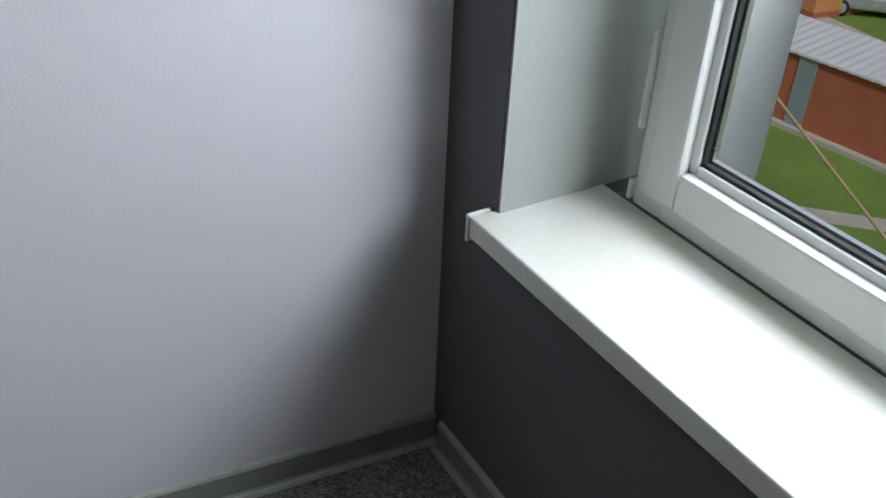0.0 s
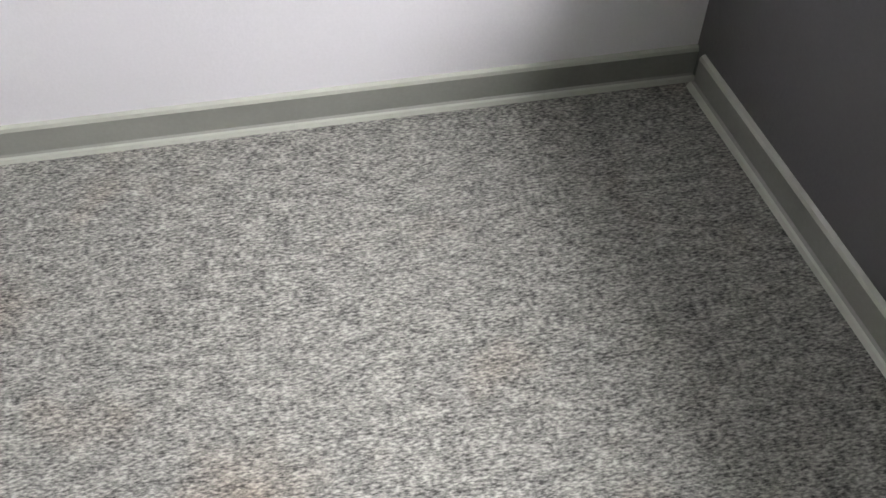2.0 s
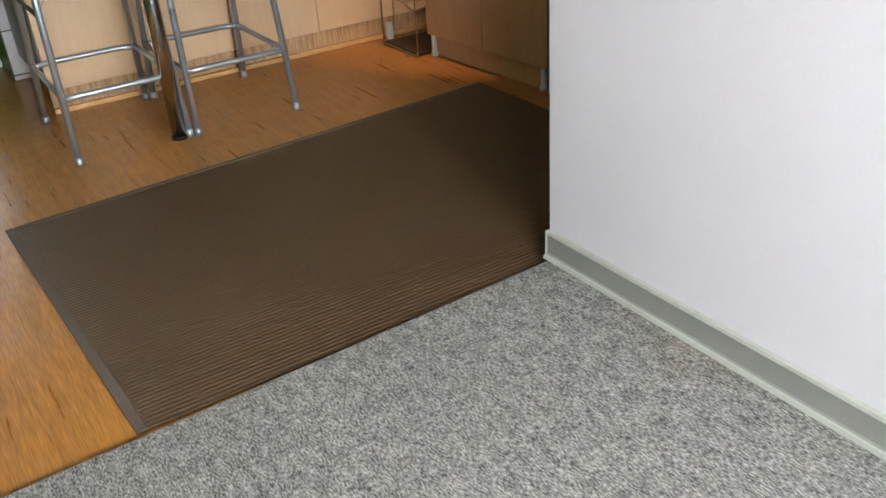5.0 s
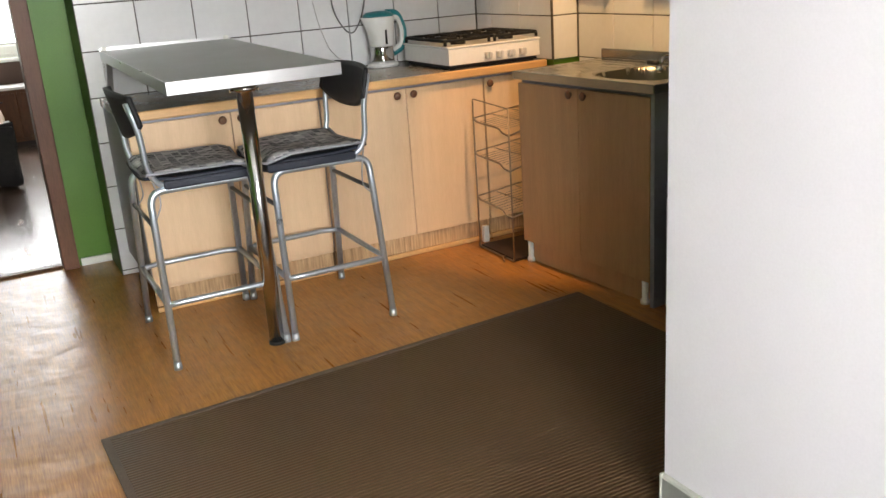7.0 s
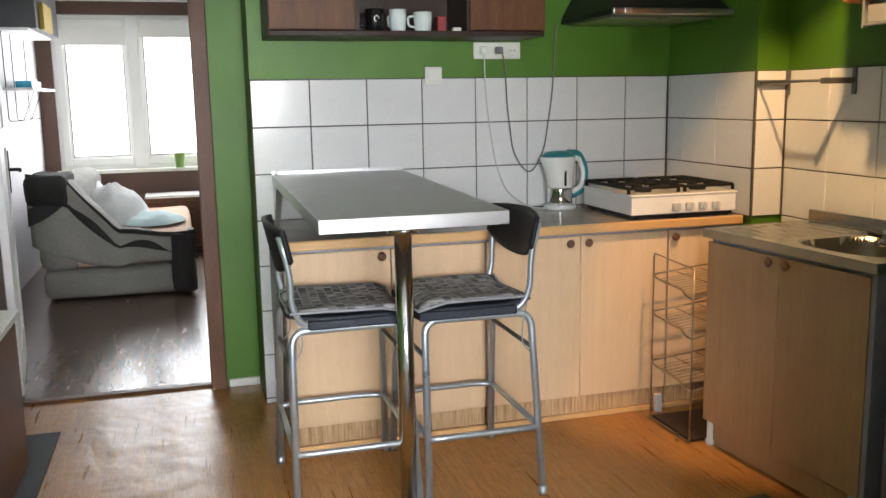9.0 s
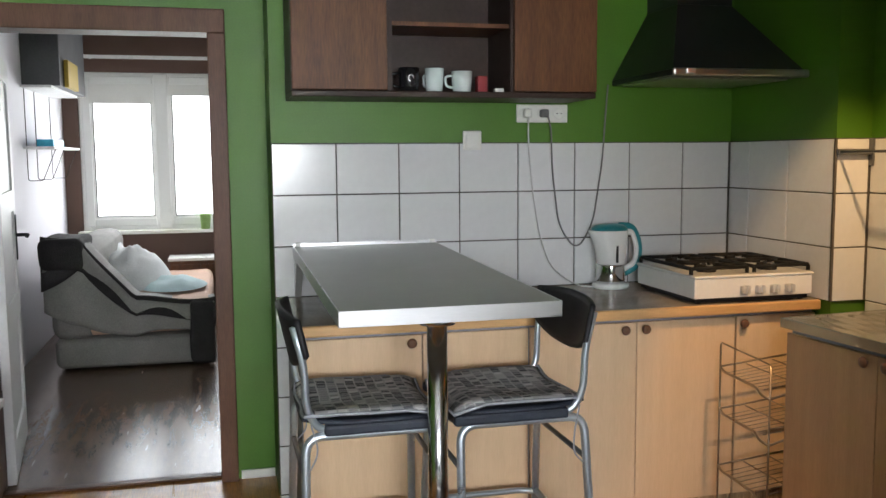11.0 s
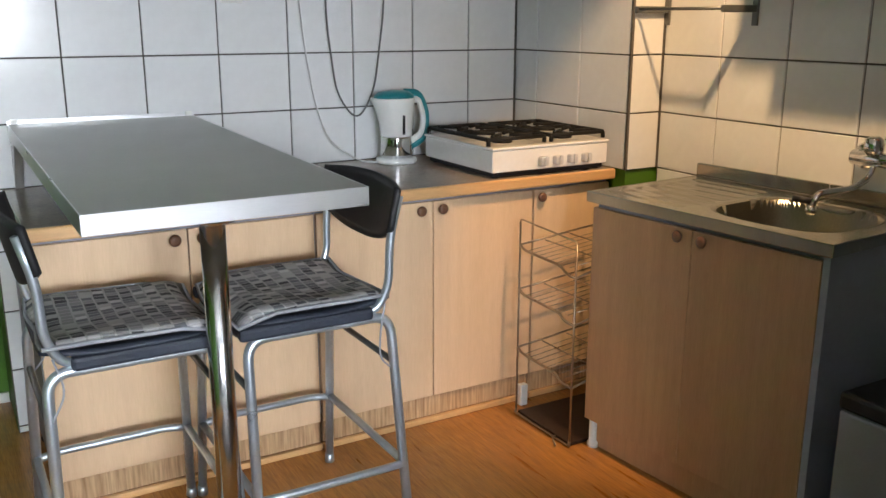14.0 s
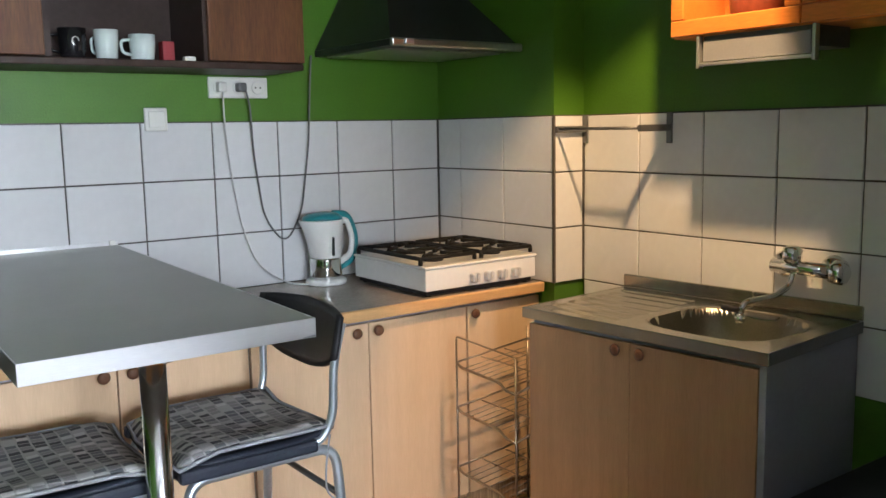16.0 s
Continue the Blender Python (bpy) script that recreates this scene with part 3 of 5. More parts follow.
# ---- windows ----
def window_frame(name, label, x0, x1, z0, z1, y, out, mullion, rails):
    """White plastic window. out is -1 or 1, the way to the outside along y; mullion: the middle post's x; rails: heights of glazing bars."""
    w = thing(name, label, "window", kind="structure")

    def rect(nm, a, b, c, d, t, ya, yb, mat, bevel=0.004, label=""):
        # four bars of a frame, mitred by butting, in one mesh
        bm = bmesh.new()
        lo, hi = min(ya, yb), max(ya, yb)
        box(bm, a, a + t, lo, hi, c, d, bevel=bevel)
        box(bm, b - t, b, lo, hi, c, d, bevel=bevel)
        box(bm, a + t + 0.0004, b - t - 0.0004, lo, hi, c, c + t, bevel=bevel)
        box(bm, a + t + 0.0004, b - t - 0.0004, lo, hi, d - t, d, bevel=bevel)
        return part(nm, bm, mat, w, label)

    rect("window_frame", x0, x1, z0, z1, 0.06, y, y + out * 0.07, "pvc")
    for a, b in ((x0 + 0.03, mullion - 0.005), (mullion + 0.005, x1 - 0.03)):
        rect("sash", a, b, z0 + 0.035, z1 - 0.035, 0.068, y - out * 0.014, y + out * 0.05, "pvc", 0.006)
        g = 0.068
        rect("glazing_bead", a + g - 0.001, b - g + 0.001, z0 + 0.035 + g - 0.001, z1 - 0.035 - g + 0.001, 0.016, y + out * 0.006, y + out * 0.03, "pvc", 0.003)
        rect("rubber_seal", a + g + 0.015, b - g - 0.015, z0 + 0.035 + g + 0.015, z1 - 0.035 - g - 0.015, 0.006, y + out * 0.012, y + out * 0.022, "seal", 0, "black rubber glazing seal")
        rect("spacer", a + g + 0.014, b - g - 0.014, z0 + 0.035 + g + 0.014, z1 - 0.035 - g - 0.014, 0.011, y + out * 0.024, y + out * 0.034, "alu", 0, "bright metal spacer between the panes")
        pn = part("pane", bx(a + g, b - g, min(y + out * 0.018, y + out * 0.022), max(y + out * 0.018, y + out * 0.022), z0 + 0.035 + g, z1 - 0.035 - g), "glass", w)
        pn.visible_shadow = False
        for r in rails:
            part("glazing_bar", bx(a + g, b - g, min(y, y + out * 0.03), max(y, y + out * 0.03), r - 0.012, r + 0.012, bevel=0.003), "pvc", w)
    return w


w1 = window_frame("window_living", "white plastic double-glazed window over a white sill", -1.15, 0.619, 0.638, 2.04, WY - 0.218, -1, -0.35, ())
part("corner_cover", bx(0.6195, 0.627, WY - 0.231, WY - 0.21, 0.645, 0.68, bevel=0.002), "pvc", w1)
part("hinge_cover", bx(0.6195, 0.629, WY - 0.233, WY - 0.21, 0.77, 0.93, bevel=0.003), "pvc", w1)
ob = thing("window_sill", "white plastic window sill with end cap", "sill", kind="structure")
part("board", bx(WX0 + 0.01, 0.703, WY - 0.217, WY + 0.045, 0.597, 0.637, bevel=0.004), "sill", ob)
part("end_cap", bx(0.7035, 0.711, WY + 0.001, WY + 0.048, 0.588, 0.640, bevel=0.003), "plastic_white", ob, "white plastic sill end cap")
askew(ob)
askew(w1)
askew(setting("window_sill_outside", bx(WX0, 0.622, WY - 0.58, WY - 0.3025, 0.501, 0.513, bevel=0.003), "facade", "pale outside window ledge", "sill"))
w2 = window_frame("window_bedroom", "bright white bedroom window with roller blinds", -1.37, 0.4, 0.72, 2.1, BY + 0.02, 1, -0.68, ())
part("roller_blind", bx(-1.28, -0.74, BY + 0.0, BY + 0.004, 1.83, 2.0), "plastic_white", w2, "raised cream roller blind")
part("roller_blind", bx(-0.62, 0.31, BY + 0.0, BY + 0.004, 1.9, 2.0), "plastic_white", w2, "raised cream roller blind")
part("middle_post", bx(-0.735, -0.625, BY - 0.01, BY + 0.07, 0.73, 2.09, bevel=0.006), "pvc", w2)
setting("sill_bedroom", bx(-1.4, 0.45, BY - 0.12, BY + 0.015, 0.69, 0.72, bevel=0.004), "sill", "white bedroom window sill", "sill")

# ---- doorway ----
df = thing("door_frame", "dark brown varnished wooden door frame", "door frame", kind="structure")
part("jamb", bx(-0.228, -0.157, 0.262, 0.43, FZ, 1.85, bevel=0.004), "door_frame", df)
part("jamb", bx(-1.172, -1.1, 0.262, 0.43, FZ, 1.85, bevel=0.004), "door_frame", df)
part("head", bx(-1.172, -0.157, 0.262, 0.43, 1.8505, 1.945, bevel=0.004), "door_frame", df)
part("threshold", bx(-1.099, -0.229, 0.325, 0.375, FZ + 0.0035, FZ + 0.012, bevel=0.003), "door_frame", df, "worn dark threshold strip")

dl = thing("door_leaf", "open white panelled door with black handle", "door", at=(-1.1, 0.44, FZ + 0.008), turn=98)
part("stile", bx(0, 0.1, -0.035, 0, 0, 1.82, bevel=0.002), "white_paint", dl)
part("stile", bx(0.7, 0.8, -0.035, 0, 0, 1.82, bevel=0.002), "white_paint", dl)
for z0, z1 in ((0, 0.16), (0.62, 0.74), (1.12, 1.22), (1.72, 1.82)):
    part("rail", bx(0.1, 0.7, -0.035, 0, z0, z1, bevel=0.002), "white_paint", dl)
for z0, z1 in ((0.16, 0.62), (0.74, 1.12), (1.22, 1.72)):
    part("panel", bx(0.1, 0.7, -0.024, -0.012, z0, z1), "white_paint", dl)
hd = part("handle", tube(bmesh.new(), rounded([(0.74, -0.035, 1.0), (0.74, -0.09, 1.0), (0.64, -0.09, 1.0)], 0.02), 0.009), "black", dl, "black lever handle")
part("plate", bx(0.722, 0.758, -0.041, -0.036, 0.88, 1.1, bevel=0.002), "black", dl, "black handle plate")

# ---- kitchen: base cabinets ----
DF = -0.62       # door fronts of the back row


def base_unit(name, label, x0, x1, doors, knobs):
    c = thing(name, label, "cabinet", at=((x0 + x1) / 2, -0.3, 0), group="kitchen base cabinets")
    o = Vector((-(x0 + x1) / 2, 0.3, 0))

    def p(nm, bm, mat, lb="", parent=c):
        bmesh.ops.translate(bm, vec=o, verts=bm.verts)
        return part(nm, bm, mat, parent, lb)
    p("body", bx(x0, x1, DF + 0.021, -0.012, 0.09, 0.763), "panel_grey", "grey cabinet carcass")
    p("plinth", bx(x0 + 0.002, x1 - 0.002, DF + 0.012, DF + 0.03, -0.004, 0.088, bevel=0.001), "kick", "narrow-striped wooden plinth")
    p("floor_trim", bx(x0, x1, DF - 0.004, DF + 0.011, FZ + 0.0005, -0.004, bevel=0.003), "beech_edge", "pale wooden floor trim")
    for (a, b), k in zip(doors, knobs):
        d = p("door", bx(a + 0.002, b - 0.002, DF, DF + 0.018, 0.072, 0.748, bevel=0.0015), "beech", "beech laminate door")
        bm = lathe(bmesh.new(), [(0.006, 0), (0.006, 0.010), (0.0155, 0.013), (0.0175, 0.018), (0.015, 0.023), (0.006, 0.025)], segs=16)
        bmesh.ops.transform(bm, matrix=pose(k, DF, 0.728 - 0.005, 90, 0, 0), verts=bm.verts)
        p("knob", bm, "knob_wood", "round brown wooden knob", d)
    for fx in (x0 + 0.03, x1 - 0.03):
        p("foot", lathe(bmesh.new(), [(0.018, FZ), (0.018, -0.012), (0.012, -0.008), (0.012, 0.089)], at=(fx, -0.1, 0), segs=12), "black")
    return c


base_unit("base_cabinet", "beech double-door base cabinet under the table", 0.045, 0.832, ((0.045, 0.452), (0.452, 0.832)), (0.413, 0.49))
base_unit("base_cabinet", "beech double-door base cabinet beside the kettle", 0.836, 1.64, ((0.836, 1.243), (1.243, 1.64)), (1.192, 1.272))
base_unit("base_cabinet", "narrow beech base cabinet under the gas hob", 1.644, 1.98, ((1.644, 1.98),), (1.668,))
ct = thing("worktop", "grey-brown laminate worktop with beech edge", "worktop", at=(1, -0.3, 0.764))
part("slab", bx(-0.962, 0.98, -0.335, 0.29, 0, 0.036, bevel=0.002), "counter", ct)
part("front_edge", bx(-0.962, 0.98, -0.352, -0.3355, -0.001, 0.0365, bevel=0.006), "beech_edge", ct, "rounded beech front edge")

# ---- gas hob ----
HX0, HX1, HY0, HY1 = 1.465, 1.955, -0.628, -0.17
hob = thing("gas_hob", "white enamel four-burner table-top gas hob", "hob", at=(1.71, -0.4, 0.801))


def hp(nm, bm, mat, lb="", parent=None):
    bmesh.ops.translate(bm, vec=(-1.71, 0.4, -0.801), verts=bm.verts)
    return part(nm, bm, mat, parent or hob, lb)


hp("body", bx(HX0, HX1, HY0, HY1, 0.821, 0.895, bevel=0.004), "enamel")
hp("top_plate", bx(HX0 - 0.004, HX1 + 0.004, HY0 - 0.004, HY1 + 0.004, 0.8955, 0.905, bevel=0.004), "enamel")
# black block fills the gap between the feet to paint its shade
hp("base", bx(HX0 + 0.012, HX1 - 0.012, HY0 + 0.012, HY1 - 0.012, 0.806, 0.8205), "black", "black block in place of the shaded gap below")
for fx in (HX0 + 0.03, HX1 - 0.03):
    for fy in (HY0 + 0.03, HY1 - 0.03):
        hp("foot", lathe(bmesh.new(), [(0.012, 0.8005), (0.012, 0.806)], at=(fx, fy, 0), segs=10), "black")
for i in range(4):
    kx = 1.665 + 0.062 * i
    k = hp("knob", bx(kx - 0.017, kx + 0.017, HY0 - 0.026, HY0 - 0.0005, 0.834, 0.866, bevel=0.006), "knob_grey", "translucent grey control knob")
    hp("grip", bx(kx - 0.005, kx + 0.005, HY0 - 0.032, HY0 - 0.0265, 0.836, 0.868, bevel=0.002), "knob_grey", "", k)
for cx in (1.58, 1.84):
    for cy, r in ((-0.51, 0.036), (-0.29, 0.028)):
        b = hp("burner", lathe(bmesh.new(), [(r, 0.9052), (r, 0.915), (r * 0.8, 0.917), (r * 0.8, 0.922), (r * 0.5, 0.925)], at=(cx, cy, 0), segs=20), "iron", "black burner cap")
for cx in (1.58, 1.84):
    bm = bmesh.new()
    for a, b in ((cx - 0.115, cx + 0.115),):
        tube(bm, rounded([(a, -0.6, 0.908), (a, -0.6, 0.93), (a, -0.2, 0.93), (a, -0.2, 0.908)], 0.015), 0.0075, 6)
        tube(bm, rounded([(b, -0.6, 0.908), (b, -0.6, 0.93), (b, -0.2, 0.93), (b, -0.2, 0.908)], 0.015), 0.0075, 6)
    for cy in (-0.6, -0.4, -0.2):
        tube(bm, [(cx - 0.115, cy, 0.93), (cx + 0.115, cy, 0.93)], 0.0075, 6)
    for cy in (-0.51, -0.29):
        for k in range(4):
            an = math.tau * k / 4 + math.pi / 4
            tube(bm, [(cx + 0.025 * math.cos(an), cy + 0.025 * math.sin(an), 0.934), (cx + 0.118 * math.cos(an), cy + 0.09 * math.sin(an), 0.934)], 0.007, 6)
    hp("pan_support", bm, "iron", "black cast-iron pan support")

# ---- kettle ----
kt = thing("electric_kettle", "white and teal electric kettle on its base", "kettle", at=(1.362, -0.132, 0.801), turn=0)
kt.scale = (0.89, 0.89, 1.09)
part("power_base", lathe(bmesh.new(), [(0.082, 0), (0.086, 0.006), (0.084, 0.016), (0.06, 0.02)], segs=28), "kettle", kt)
part("steel_band", lathe(bmesh.new(), [(0.064, 0.021), (0.066, 0.03), (0.064, 0.085), (0.063, 0.09)], segs=28), "chrome", kt, "polished steel lower jug")
body = bmesh.new()
lathe(body, [(0.0645, 0.0905), (0.067, 0.095), (0.07, 0.13), (0.075, 0.175), (0.079, 0.215), (0.077, 0.219)], segs=28)
for v in body.verts:
    if v.co.x < -0.03 and v.co.z > 0.15:
        v.co.x -= (v.co.z - 0.15) * 0.45
body_ob = part("jug", body, "kettle", kt)
part("water_gauge", bx(-0.006, 0.006, -0.0735, -0.068, 0.10, 0.19, bevel=0.002), "black", body_ob, "dark water gauge slot")
lid = bmesh.new()
lathe(lid, [(0.077, 0.2195), (0.074, 0.228), (0.058, 0.238), (0.03, 0.243)], segs=28)
for v in lid.verts:
    if v.co.x < -0.05:
        v.co.x -= 0.016
part("lid", lid, "teal", kt, "teal plastic lid")
part("handle", tube(bmesh.new(), rounded([(0.06, 0, 0.205), (0.105, 0, 0.215), (0.132, 0, 0.15), (0.12, 0, 0.09), (0.066, 0, 0.068)], 0.05, 8), 0.0125, 12), "kettle", kt, "white loop handle")
part("handle_back", tube(bmesh.new(), rounded([(0.04, 0, 0.235), (0.112, 0, 0.232), (0.15, 0, 0.155), (0.135, 0, 0.075), (0.07, 0, 0.052)], 0.055, 8), 0.0125, 12), "teal", kt, "teal outer handle")
part("switch_tab", bx(0.147, 0.165, -0.009, 0.009, 0.1, 0.118, bevel=0.003), "knob_grey", kt)


# ---- bar table ----
def tilt(y):
    return 1.0 + (y + 0.02) * 0.019


tb = thing("bar_table", "grey bar table with aluminium edge and chrome leg", "table", at=(0.358, -1.222, FZ))
T0, T1, TY0, TY1 = 0.073, 0.65, -1.389, -0.0165


def slab(x0, x1, y0, y1, d0, d1, bevel=0.0):
    bm = bx(x0, x1, y0, y1, d0, d1, bevel=bevel)
    for v in bm.verts:
        v.co.z += tilt(v.co.y)
    bmesh.ops.translate(bm, vec=(-0.358, 1.222, -FZ), verts=bm.verts)
    return bm


part("tabletop", slab(T0 + 0.0035, T1 - 0.0035, TY0 + 0.0035, TY1, -0.04, 0), "table_top", tb)
part("edge_band", slab(T0, T1, TY0, TY0 + 0.003, -0.0405, 0.0006, 0.0008), "alu", tb, "brushed aluminium edge band")
part("edge_band", slab(T0, T0 + 0.003, TY0 + 0.0032, TY1, -0.0405, 0.0006, 0.0008), "alu", tb, "brushed aluminium edge band")
part("edge_band", slab(T1 - 0.003, T1, TY0 + 0.0032, TY1, -0.0405, 0.0006, 0.0008), "alu", tb, "brushed aluminium edge band")
leg = part("leg", lathe(bmesh.new(), [(0.0275, 0.012), (0.0275, 0.925)], segs=28), "pole_chrome", tb, "polished chrome leg")
part("foot", lathe(bmesh.new(), [(0.031, 0), (0.031, 0.01), (0.028, 0.0118)], segs=24), "black", tb, "black rubber foot")
part("mount_plate", lathe(bmesh.new(), [(0.05, 0.9252), (0.05, 0.94), (0.04, 0.949)], segs=24), "chrome", tb)
part("wall_rail", slab(T0, T1, -0.0155, -0.0105, -0.05, 0.012), "alu", tb, "thin aluminium wall rail")
for xx in (T0 + 0.01, T1 - 0.03):
    part("wall_clip", slab(xx, xx + 0.02, -0.03, -0.0165, 0.001, 0.016, 0.002), "plastic_white", tb, "small white wall clip")
bm = bmesh.new()
vs = [bm.verts.new((x, y, z)) for x in (T0 - 0.355, T0 - 0.330) for y, z in ((1.206, 0.980), (1.206, 0.825), (1.085, 0.979))]
bm.faces.new(vs[:3])
bm.faces.new(vs[3:][::-1])
for a, b in ((0, 1), (1, 2), (2, 0)):
    bm.faces.new((vs[a], vs[b], vs[b + 3], vs[a + 3]))
part("wall_bracket", bm, "alu", tb, "triangular wall bracket")


# ---- bar stools ----
def bar_stool(at, turn, label):
    """Local x points forward, away from the backrest."""
    s = thing("bar_stool", label, "stool", at=at, turn=turn, group="bar stools at the table")
    fx, fy = 0.2, 0.27
    ux, uy, uz = 0.185, 0.192, 0.62
    for sy in (-1, 1):
        part("side_frame", tube(bmesh.new(), rounded([(-fx, sy * fy, 0.012), (-ux, sy * uy, uz), (ux, sy * uy, uz), (fx, sy * fy, 0.012)], 0.05, 7), 0.0125, 12), "tube", s, "silver painted tubular leg frame")
        for e in (-1, 1):
            part("foot_cap", lathe(bmesh.new(), [(0.015, 0), (0.015, 0.012), (0.0135, 0.03)], at=(e * (fx - 0.0005), sy * (fy - 0.001), 0), segs=12), "tube", s)

    def at_leg(e, sy, z):
        k = z / uz
        return (e * (fx + (ux - fx) * k), sy * (fy + (uy - fy) * k), z)
    for e, z in ((-1, 0.235), (1, 0.235)):
        part("footrest", tube(bmesh.new(), [at_leg(e, -1, z), at_leg(e, 1, z)], 0.0105, 10), "tube", s)
    for sy in (-1, 1):
        a, b = at_leg(-1, sy, 0.23), at_leg(1, sy, 0.23)
        part("side_rail", tube(bmesh.new(), rounded([a, (a[0] + 0.05, a[1] + sy * 0.012, a[2] + 0.005), (b[0] - 0.05, b[1] + sy * 0.012, b[2] + 0.005), b], 0.03), 0.0105, 10), "tube", s)
    for e in (-1, 1):
        part("brace", tube(bmesh.new(), [at_leg(e, -1, 0.5), at_leg(e, 1, 0.5)], 0.008, 8), "grey_metal", s, "dark cross brace")

    # seat shell, dished, with the front rolled down
    def shell(u, v):
        x, y = -0.19 + 0.39 * u, -0.2 + 0.4 * v
        z = 0.65 + 0.018 * (2 * v - 1) ** 2 - 0.030 * max(0, (u - 0.8) / 0.2) ** 2 + 0.012 * max(0, (0.25 - u) / 0.25)
        y *= 1 - 0.12 * abs(2 * u - 1) ** 3
        return Vector((x, y, z - 0.008))
    bm = thicken(grid_surface(bmesh.new(), shell, 14, 12), 0.012)
    part("seat", bm, "shell", s, "dark blue-black moulded seat")
    for sy in (-1, 1):
        part("seat_skirt", bx(-0.135, 0.205, sy * 0.193 - 0.016, sy * 0.193 + 0.016, 0.62, 0.652, bevel=0.009), "shell", s)

    rnd = random.Random(int(turn) + 5)
    ph = rnd.random() * 6

    def pad(u, v):
        x, y = -0.185 + 0.385 * u, -0.2 + 0.4 * v
        e = min(u, 1 - u, v, 1 - v)
        puff = 0.014 * min(1, e / 0.1) ** 0.5
        z = 0.66 + puff + 0.018 * (2 * v - 1) ** 2 - 0.022 * max(0, (u - 0.82) / 0.18) ** 2 + 0.004 * math.sin(7 * u + ph) * math.cos(6 * v + ph)
        return Vector((x + 0.006 * math.sin(9 * v + ph), y + 0.006 * math.sin(8 * u + ph), z))

    def pad_low(u, v):
        q = pad(u, v)
        e = min(u, 1 - u, v, 1 - v)
        q.z -= 0.028 * min(1, e / 0.1) ** 0.5 * 0.6 + 0.002
        return q
    bm = grid_surface(bmesh.new(), pad, 18, 18)
    grid_surface(bm, pad_low, 18, 18)
    bmesh.ops.remove_doubles(bm, verts=bm.verts, dist=0.0025)
    part("cushion", bm, "check", s, "grey cushion with dark woven dashes")
    rim = [pad(u, 0) for u in (0, 0.25, 0.5, 0.75, 1)] + [pad(1, v) for v in (0.25, 0.5, 0.75, 1)] + [pad(u, 1) for u in (0.75, 0.5, 0.25, 0)] + [pad(0, v) for v in (0.75, 0.5, 0.25, 0)]
    part("cushion_piping", tube(bmesh.new(), rim, 0.005, 6, caps=False), "tie", s, "grey cushion piping")
    for sy in (-1, 1):
        part("cushion_tie", tube(bmesh.new(), rounded([(-0.17, sy * 0.197, 0.655), (-0.15, sy * 0.208, 0.58), (-0.165 + 0.02 * sy, sy * 0.215, 0.52), (-0.18, sy * 0.21, 0.485)], 0.03), 0.0025, 6), "tie", s, "thin hanging cushion tie")
        part("back_post", tube(bmesh.new(), rounded([(-0.06, sy * 0.178, 0.636), (-0.15, sy * 0.19, 0.636), (-0.182, sy * 0.196, 0.70), (-0.185, sy * 0.198, 0.82), (-0.212, sy * 0.2, 0.925)], 0.045, 6), 0.0105, 10), "tube", s, "silver back post")

    def back(u, v):
        w = 2 * u - 1
        top = 0.955 - 0.012 * w * w
        bot = 0.79 + 0.055 * abs(w) ** 2.5
        z = bot + (top - bot) * v
        return Vector((-0.188 - 0.22 * (z - 0.80) - 0.036 * (1 - w * w) + 0.013, 0.222 * w, z))
    bm = thicken(grid_surface(bmesh.new(), back, 18, 8), 0.014)
    part("backrest", bm, "black", s, "curved black plastic backrest")
    return s


bar_stool((0.192, -0.965, FZ), 0, "tubular bar stool with patterned cushion, facing the table leg")
bar_stool((0.622, -0.972, FZ), 180, "tubular bar stool with patterned cushion and black backrest")

# ---- sink unit ----
SX = 1.525
su = thing("sink_cabinet", "beech sink cabinet with grey side panel", "cabinet", at=(1.8, -1.45, 0))


def seat_in(bm):
    """0.81 wide, 0.51 deep: squeezed and turned to fit the camera's view."""
    along, deep = Vector((0.0787, -0.9969, 0)), Vector((0.9969, 0.0787, 0))
    for v in bm.verts:
        z = FZ + (v.co.z - FZ) * 1.018
        v.co = Vector((1.562, -1.0, z)) + deep * (v.co.x - 1.502) * 0.822 + along * (-1.021 - v.co.y) * 0.949
    return bm


def sp(nm, bm, mat, lb="", parent=None):
    seat_in(bm)
    bmesh.ops.translate(bm, vec=(-1.8, 1.45, 0), verts=bm.verts)
    return part(nm, bm, mat, parent or su, lb)


sp("body", bx(SX + 0.02, 2.12, -1.842, -1.04, 0.09, 0.645), "panel_grey")
sp("side_panel", bx(SX + 0.036, 2.12, -1.055, -1.04, 0.6455, 0.766), "panel_grey")
sp("front_rail", bx(SX + 0.02, SX + 0.035, -1.842, -1.04, 0.6455, 0.766), "panel_grey")
sp("side_panel", bx(SX + 0.02, 2.12, -1.860, -1.8425, FZ, 0.768, bevel=0.001), "panel_grey", "grey melamine side panel")
sp("corner_post", bx(SX + 0.003, SX + 0.0195, -1.862, -1.842, FZ, 0.766, bevel=0.001), "panel_grey", "pale corner strip")
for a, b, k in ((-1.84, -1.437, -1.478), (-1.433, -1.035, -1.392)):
    d = sp("door", bx(SX, SX + 0.018, a, b, 0.07, 0.752, bevel=0.0015), "shaded_beech", "beech laminate door")
    bm = lathe(bmesh.new(), [(0.006, 0), (0.006, 0.010), (0.0155, 0.013), (0.0175, 0.018), (0.015, 0.023), (0.006, 0.025)], segs=16)
    bmesh.ops.transform(bm, matrix=pose(SX, k, 0.745 - 0.015, 0, -90, 0), verts=bm.verts)
    sp("knob", bm, "knob_wood", "round brown wooden knob", d)
